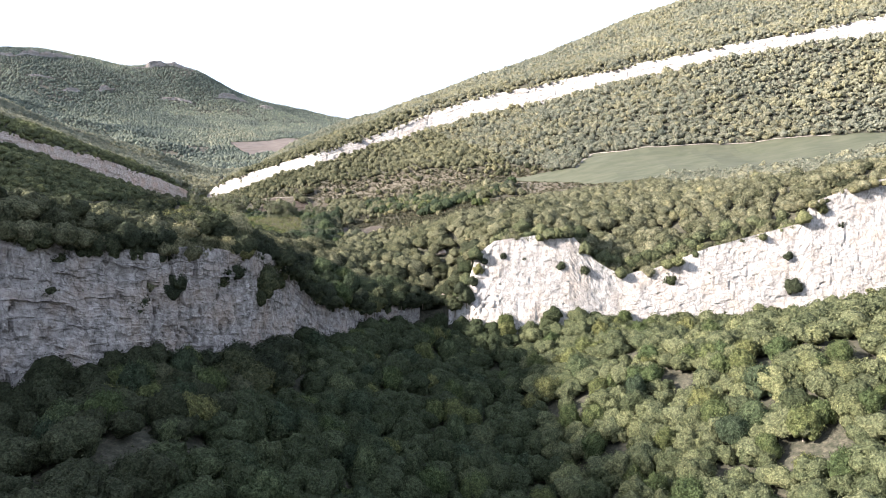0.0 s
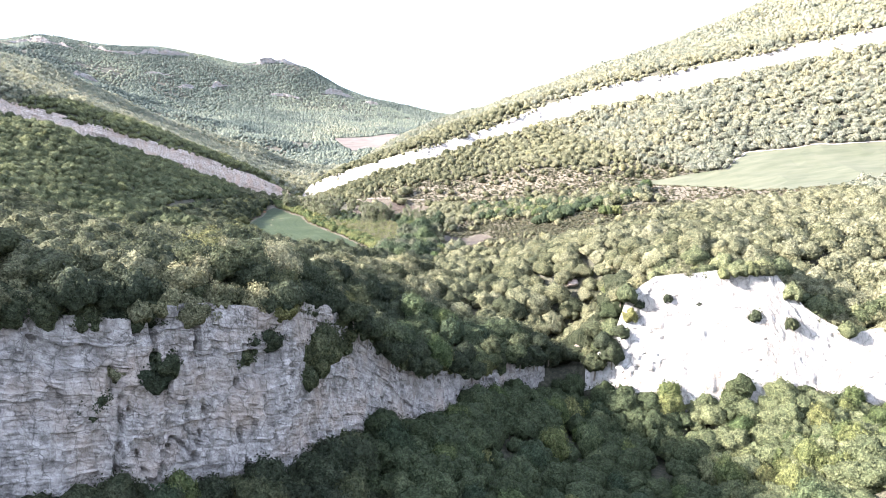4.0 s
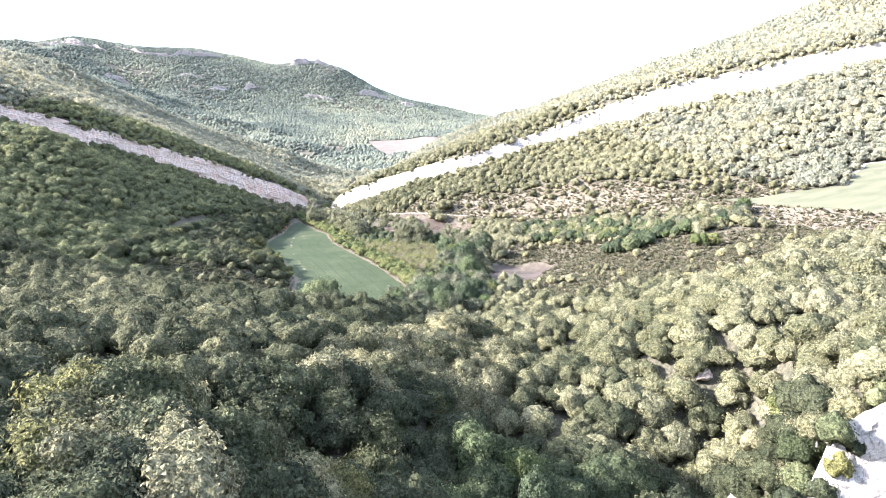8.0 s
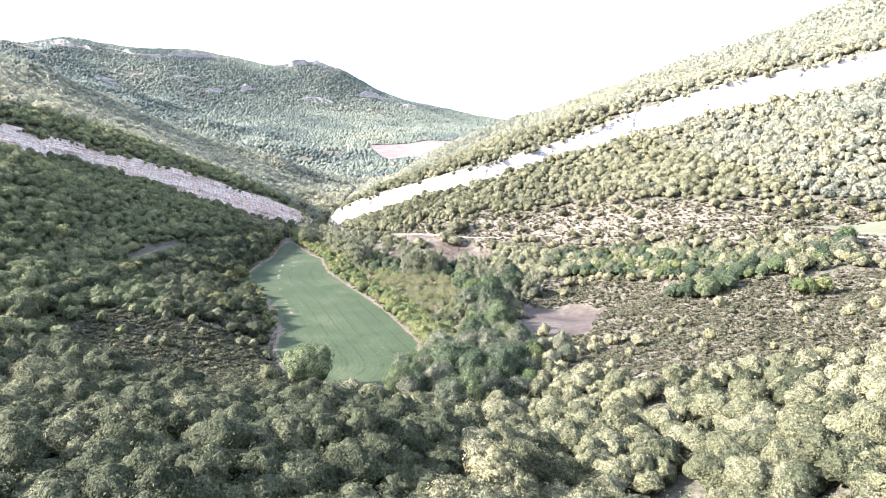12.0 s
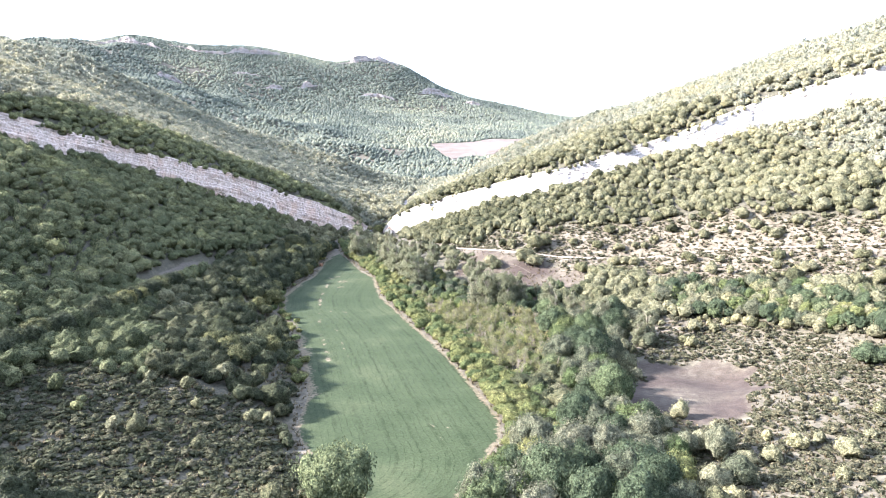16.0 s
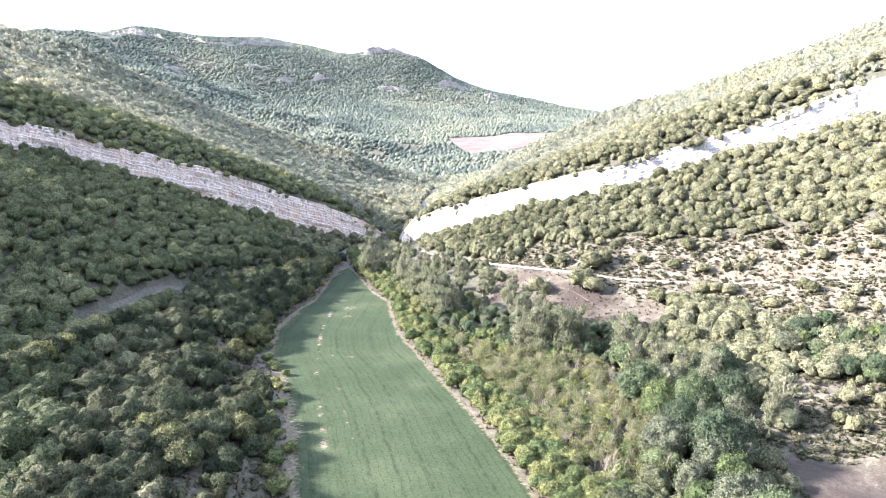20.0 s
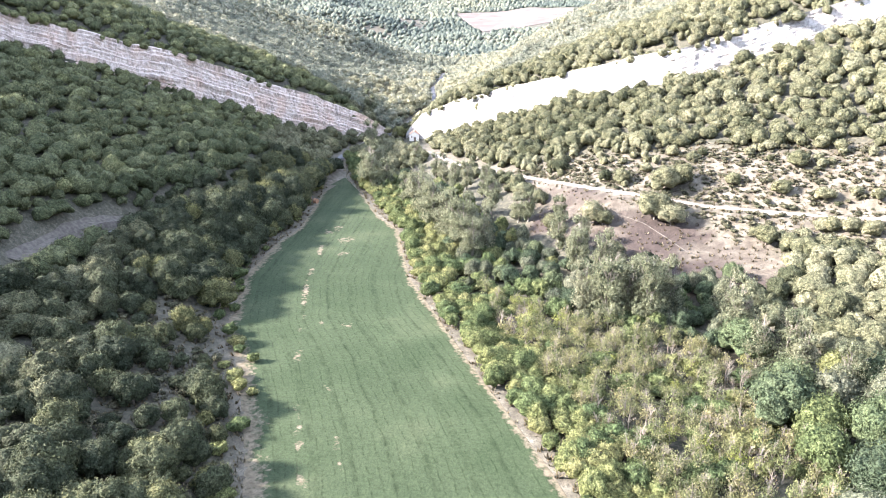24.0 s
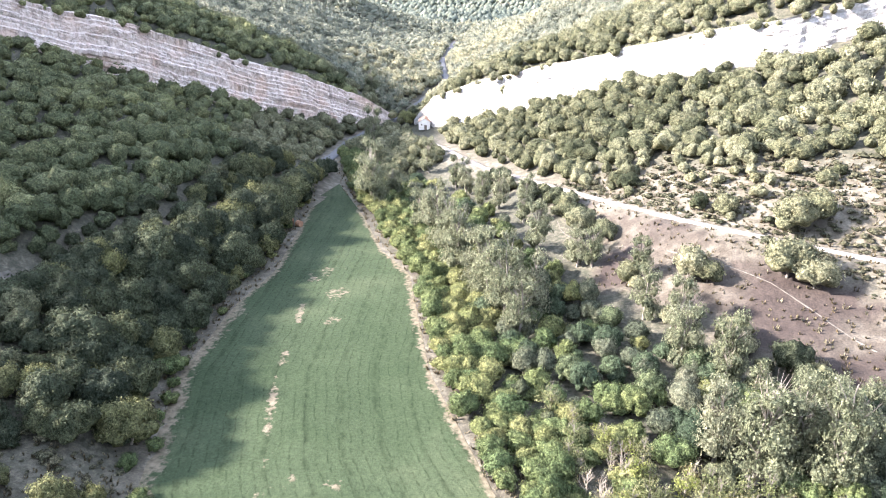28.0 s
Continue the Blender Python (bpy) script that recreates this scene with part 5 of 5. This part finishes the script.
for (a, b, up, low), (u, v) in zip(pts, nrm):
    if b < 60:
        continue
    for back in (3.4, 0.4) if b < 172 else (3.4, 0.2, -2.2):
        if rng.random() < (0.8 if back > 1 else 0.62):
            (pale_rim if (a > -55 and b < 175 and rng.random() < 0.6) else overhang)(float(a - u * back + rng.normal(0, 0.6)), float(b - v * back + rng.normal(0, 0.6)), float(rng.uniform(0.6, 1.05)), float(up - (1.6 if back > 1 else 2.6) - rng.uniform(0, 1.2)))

s_, pts = along(CLIFF_NEAR_RIGHT, 3.0)
nrm = normals_of(pts)
for (a, b, up, low), (u, v) in zip(pts, nrm):
    if a > 150:
        break
    for back in (1.6, 4.5, 8.0):
        if rng.random() < 0.8:
            px, py = float(a - u * back + rng.normal(0, 0.8)), float(b - v * back + rng.normal(0, 0.8))
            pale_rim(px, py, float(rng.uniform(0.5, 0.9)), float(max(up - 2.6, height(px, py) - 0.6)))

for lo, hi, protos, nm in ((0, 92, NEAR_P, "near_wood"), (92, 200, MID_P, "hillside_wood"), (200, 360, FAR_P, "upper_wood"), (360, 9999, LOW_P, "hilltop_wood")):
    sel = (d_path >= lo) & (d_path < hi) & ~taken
    # woods past 200 m take the leaves with haze in their colour
    slope = mat_forest if hi <= 200 else mat_upland_haze
    # gorge and left slope take the darker leaves with painted shade
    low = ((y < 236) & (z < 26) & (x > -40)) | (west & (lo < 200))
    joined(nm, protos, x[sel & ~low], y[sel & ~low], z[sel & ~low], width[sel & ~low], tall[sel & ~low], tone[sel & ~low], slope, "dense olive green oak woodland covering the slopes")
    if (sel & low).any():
        joined("gorge_wood", protos, x[sel & low], y[sel & low], z[sel & low], width[sel & low], tall[sel & low], tone[sel & low], mat_gorge_shade, "dense green mixed broadleaf woodland, part of its dark tone painted shade")

plant = kind_of_tree("cliff_shrub", mat_bank, 5, 5.4, 4.6, "dark evergreen shrub rooted in a crack of the cliff", "shrubs on the cliffs", 4, 7, 560, 0.12)
for a, b, c, k in ((-57, 141.5, 19.5, 1.35), (-55.8, 142.5, 21.5, 1.1), (-43.2, 163.5, 15.5, 1.7), (-42.6, 166, 17.5, 1.4), (-43.8, 161, 13.5, 1.2), (-61, 135.8, 18, 0.95), (-61, 136.2, 15, 0.6), (-58.6, 139.4, 25.2, 0.6),
                   (-58, 140.5, 28, 1.1), (-57.4, 141.2, 30, 1.3), (-59.8, 138.6, 30.5, 1.3), (-62, 135.5, 31.5, 1.2), (-51.6, 148.6, 11.6, 0.45), (-48.7, 152.4, 16, 0.45), (-66, 130.2, 18, 0.6), (-39, 183, 15, 1.3), (-38, 186, 12.5, 1.2),
                   (-40.6, 178.5, 16.5, 1.0), (-36.5, 189, 9.5, 1.1), (-33, 196, 7, 1.2), (-29.5, 202, 5, 1.2), (-25, 209, 3.5, 1.1), (-20, 216, 2.5, 1.1), (-14, 224, 1.5, 1.2), (-9, 229.5, 0.5, 1.1),
                   (39, 228, 9.5, 0.8), (20, 229.5, 13, 0.7), (14, 230, 11, 0.8), (12, 230, 8, 0.9), (27, 229, 12.5, 0.4), (47, 228, 8, 1.0), (88, 225.5, 8, 0.7), (112, 223.5, 14, 0.9), (128, 223, 24, 0.7), (122, 223.5, 29, 0.9),
                   (114, 222.5, 3, 1.4), (27, 228.5, 0, 0.6), (4, 230, -5, 1.4), (8, 229.5, -2, 1.3), (6, 230, 1, 1.1), (10, 229.5, 4, 1.0)):
    plant(a, b, k * 1.08, c - 0.8 * k)

# ---- hut, bales, loose rocks ----
hut = new("stone_hut")
hut.matrix_world = pose(-231.5, 694, float(height(-231.5, 694)) - 0.1, 0, 0, 16)
tagged(hut, "small lime-plastered hut with a clay tile gable roof", "hut")
bm = bmesh.new()
W, D, E, R = 2.3, 3.4, 3.3, 4.6
outline = [(-W, 0), (W, 0), (W, E), (0, R), (-W, E)]
front = [bm.verts.new((a, -D, c)) for a, c in outline]
rear = [bm.verts.new((a, D, c)) for a, c in outline]
bm.faces.new(front)
bm.faces.new(rear[::-1])
for k in range(5):
    bm.faces.new((front[k], rear[k], rear[(k + 1) % 5], front[(k + 1) % 5]))
bmesh.ops.bevel(bm, geom=bm.edges[:], offset=0.04, segments=1)
bmesh.ops.recalc_face_normals(bm, faces=bm.faces[:])
part("wall", bm, mat_plaster, hut)
for side in (-1, 1):
    bm = bmesh.new()
    for k in range(12):
        y0 = -D - 0.3 + k * (2 * D + 0.6) / 12
        y1 = y0 + (2 * D + 0.6) / 12 * 0.92
        lo, hi = Vector((side * (W + 0.35), 0, E - 0.15)), Vector((0, 0, R + 0.12))
        vs = []
        for q, up in ((lo, 0), (hi, 0)):
            for yy in (y0, (y0 + y1) / 2, y1):
                vs.append(bm.verts.new((q.x, yy, q.z + (0.1 if yy not in (y0, y1) else 0.0))))
                vs.append(bm.verts.new((q.x, yy, q.z - 0.06)))
        for a, b in ((0, 2), (2, 4)):
            bm.faces.new((vs[a], vs[b], vs[b + 6], vs[a + 6]))
            bm.faces.new((vs[a], vs[a + 1], vs[b + 1], vs[b]))
    part("roof", bm, mat_tile, hut, "worn clay tile roof slope")


def slab(w, d, h):
    bm = bmesh.new()
    bmesh.ops.create_cube(bm, size=1)
    bmesh.ops.scale(bm, vec=(w, d, h), verts=bm.verts)
    bmesh.ops.bevel(bm, geom=bm.edges[:], offset=0.02, segments=1)
    return bm


door = part("door", slab(1.0, 0.12, 2.0), mat_wood, hut, "dark wooden plank door")
door.location = (0.5, -D - 0.03, 1.0)
shutter = part("shutter", slab(0.6, 0.1, 0.7), mat_wood, hut, "dark wooden shutter")
shutter.location = (-1.1, -D - 0.03, 2.1)

for a, b, turn in ((-224.6, 571.6, 20), (-223.0, 573.4, 75), (-225.6, 573.9, 130)):
    bm = bmesh.new()
    bmesh.ops.create_cone(bm, cap_ends=True, segments=28, radius1=0.8, radius2=0.8, depth=1.3)
    bmesh.ops.bevel(bm, geom=[e for e in bm.edges if e.calc_face_angle(0) > 1], offset=0.12, segments=2)
    for v in bm.verts:
        v.co *= 1 + 0.04 * noise.noise(v.co * 3 + Vector((a, b, 0)))
    me = bpy.data.meshes.new("round_bale")
    bm.to_mesh(me)
    bm.free()
    me.materials.append(mat_bale)
    bale = new("round_bale", me)
    bale.matrix_world = pose(a, b, float(height(a, b)) + 0.78, 90, 0, turn)
    tagged(bale, "old rusty brown round straw bale at the field edge", "bale", "bales at the field edge")

rk = np.random.default_rng(5)
for a, b, size in ((21.9, 250, 2.0), (24, 252.5, 1.5), (-1, 266, 1.5), (-10.6, 262, 1.6), (1.8, 238, 1.8), (-31, 222, 1.6), (-27.5, 273.5, 2.4), (-30, 275, 1.6), (17, 254, 1.4), (-7, 258, 1.2)):
    bm = bmesh.new()
    bmesh.ops.create_icosphere(bm, subdivisions=4, radius=1.0)
    off = Vector((a, b, size))
    for v in bm.verts:
        d = v.co.copy()
        k = 1 + 0.5 * noise.noise(d * 1.1 + off) + 0.22 * noise.noise(d * 2.7 + off) + 0.12 * (round(noise.noise(d * 4 + off) * 4) / 4)
        v.co = Vector((d.x * 1.35, d.y * 1.1, d.z * 0.95)) * k * size
    me = bpy.data.meshes.new("rock_outcrop")
    bm.to_mesh(me)
    bm.free()
    me.materials.append(mat_rock_warm)
    ob = new("rock_outcrop", me)
    ob.matrix_world = pose(a, b, float(height(a, b)) + 0.25 * size, 0, 0, float(rk.uniform(0, 360)))
    tagged(ob, "pale limestone outcrop between the oaks", "rock", "outcrops in the wood")

# low scrub and dry grass on the open ground
x, y = scatter(-240, 140, 280, 640, 2.1)
opn = openness(x, y)
ok = clear_of(x, y, -2.5) & (opn > 0.12) & (rng.random(len(x)) < 0.85) & ~ragged(x, y, BROWN_PLOT) & ~ragged(x, y, DRY_MEADOW)
ok &= ~inside(x, y, FORE_SCRUB) | (rng.random(len(x)) < 0.45)
x, y = x[ok], y[ok]
w = 0.7 + 2.6 * rng.random(len(x)) ** 2.0
joined("scrub", BUSH_P, x, y, height(x, y) - 0.15, w, w * rng.uniform(0.45, 0.8, len(x)), np.clip(rng.normal(0.8, 0.22, len(x)), 0, 1), mat_scrub, "low grey-green scrub on dry stony ground")
x, y = scatter(-195, 80, 325, 605, 1.5)
ok = (inside(x, y, LOWER_SCRUB) | inside(x, y, FORE_SCRUB) | (inside(x, y, UPPER_SCRUB) & (rng.random(len(x)) < 0.55))) & ~ragged(x, y, BROWN_PLOT) & clear_of(x, y, -2.5) & (fbm(x / 7, y / 7, 3) + rng.normal(0, 0.2, len(x)) < np.where(inside(x, y, FORE_SCRUB), 0.6, 0.35))
x, y = x[ok], y[ok]
w = rng.uniform(1.0, 2.4, len(x)) * np.where(inside(x, y, FORE_SCRUB), 1.3, 1.0)
joined("heath", LOW_P, x, y, height(x, y) - 0.2, w, w * rng.uniform(0.4, 0.7, len(x)), np.clip(rng.normal(0.6, 0.25, len(x)) - 0.5 * ((x < -95) & (y < 400)) + 0.35 * (y > 490), 0, 1), mat_scrub, "low brownish green heath on the dry slope")
for _ in range(3):
    a = r0.uniform(0, 6.283, 6)
    q = np.stack([np.cos(a), np.sin(a), 0 * a], 1)
    side = np.stack([-np.sin(a), np.cos(a), 0 * a], 1)
    v = np.stack([q * 0.35 - side * 0.3, q * 0.35 + side * 0.3, q * r0.uniform(0.5, 1.1, (6, 1)) + [0, 0, 1.6]], 1).reshape(-1, 3)
    BLADES.append((v, np.arange(18).reshape(-1, 3), np.zeros(6, bool)))
x, y = scatter(-240, 120, 320, 630, 1.5)
opn = openness(x, y)
ok = clear_of(x, y, -3.2) & ((opn > 0.1) | (dist_to(x, y, POLY_F) < 8)) & (rng.random(len(x)) < np.where(ragged(x, y, DRY_MEADOW), 0.5, 0.8)) & ~ragged(x, y, BROWN_PLOT)
x, y = x[ok], y[ok]
w = rng.uniform(0.6, 1.7, len(x))
joined("dry_grass", BLADES, x, y, height(x, y) - 0.05, w, w * 0.6, rng.random(len(x)), mat_straw, "tufts of straw-coloured dry grass")

x, y = scatter(-1600, 300, 1000, 2240, 5.4)
ok = ((x < -640) | (x > 520) | (y > 1040))
ok &= fbm(x / 90 + 9, y / 90, 4) + rng.normal(0, 0.16, len(x)) < 0.62
for line, up in MOUNTAIN_BANDS:
    ok &= dist_to(x, y + 3, line) > 4.5
ok &= ~inside(x, y, [(-436, 1428), (-375, 1300), (-326, 1190), (-240, 1285), (-200, 1405), (-255, 1485), (-335, 1502)])
x, y = x[ok], y[ok]
w = rng.uniform(4.2, 8.6, len(x))
joined("mountain_wood", DOT_P, x, y, height(x, y) - 1.5, w, w * 0.9, np.clip(0.42 + 0.7 * fbm(x / 150, y / 150, 4) + rng.normal(0, 0.18, len(x)), 0, 1), mat_far_haze,
       "far woodland on the mountain, haze painted in as pale blue-green")
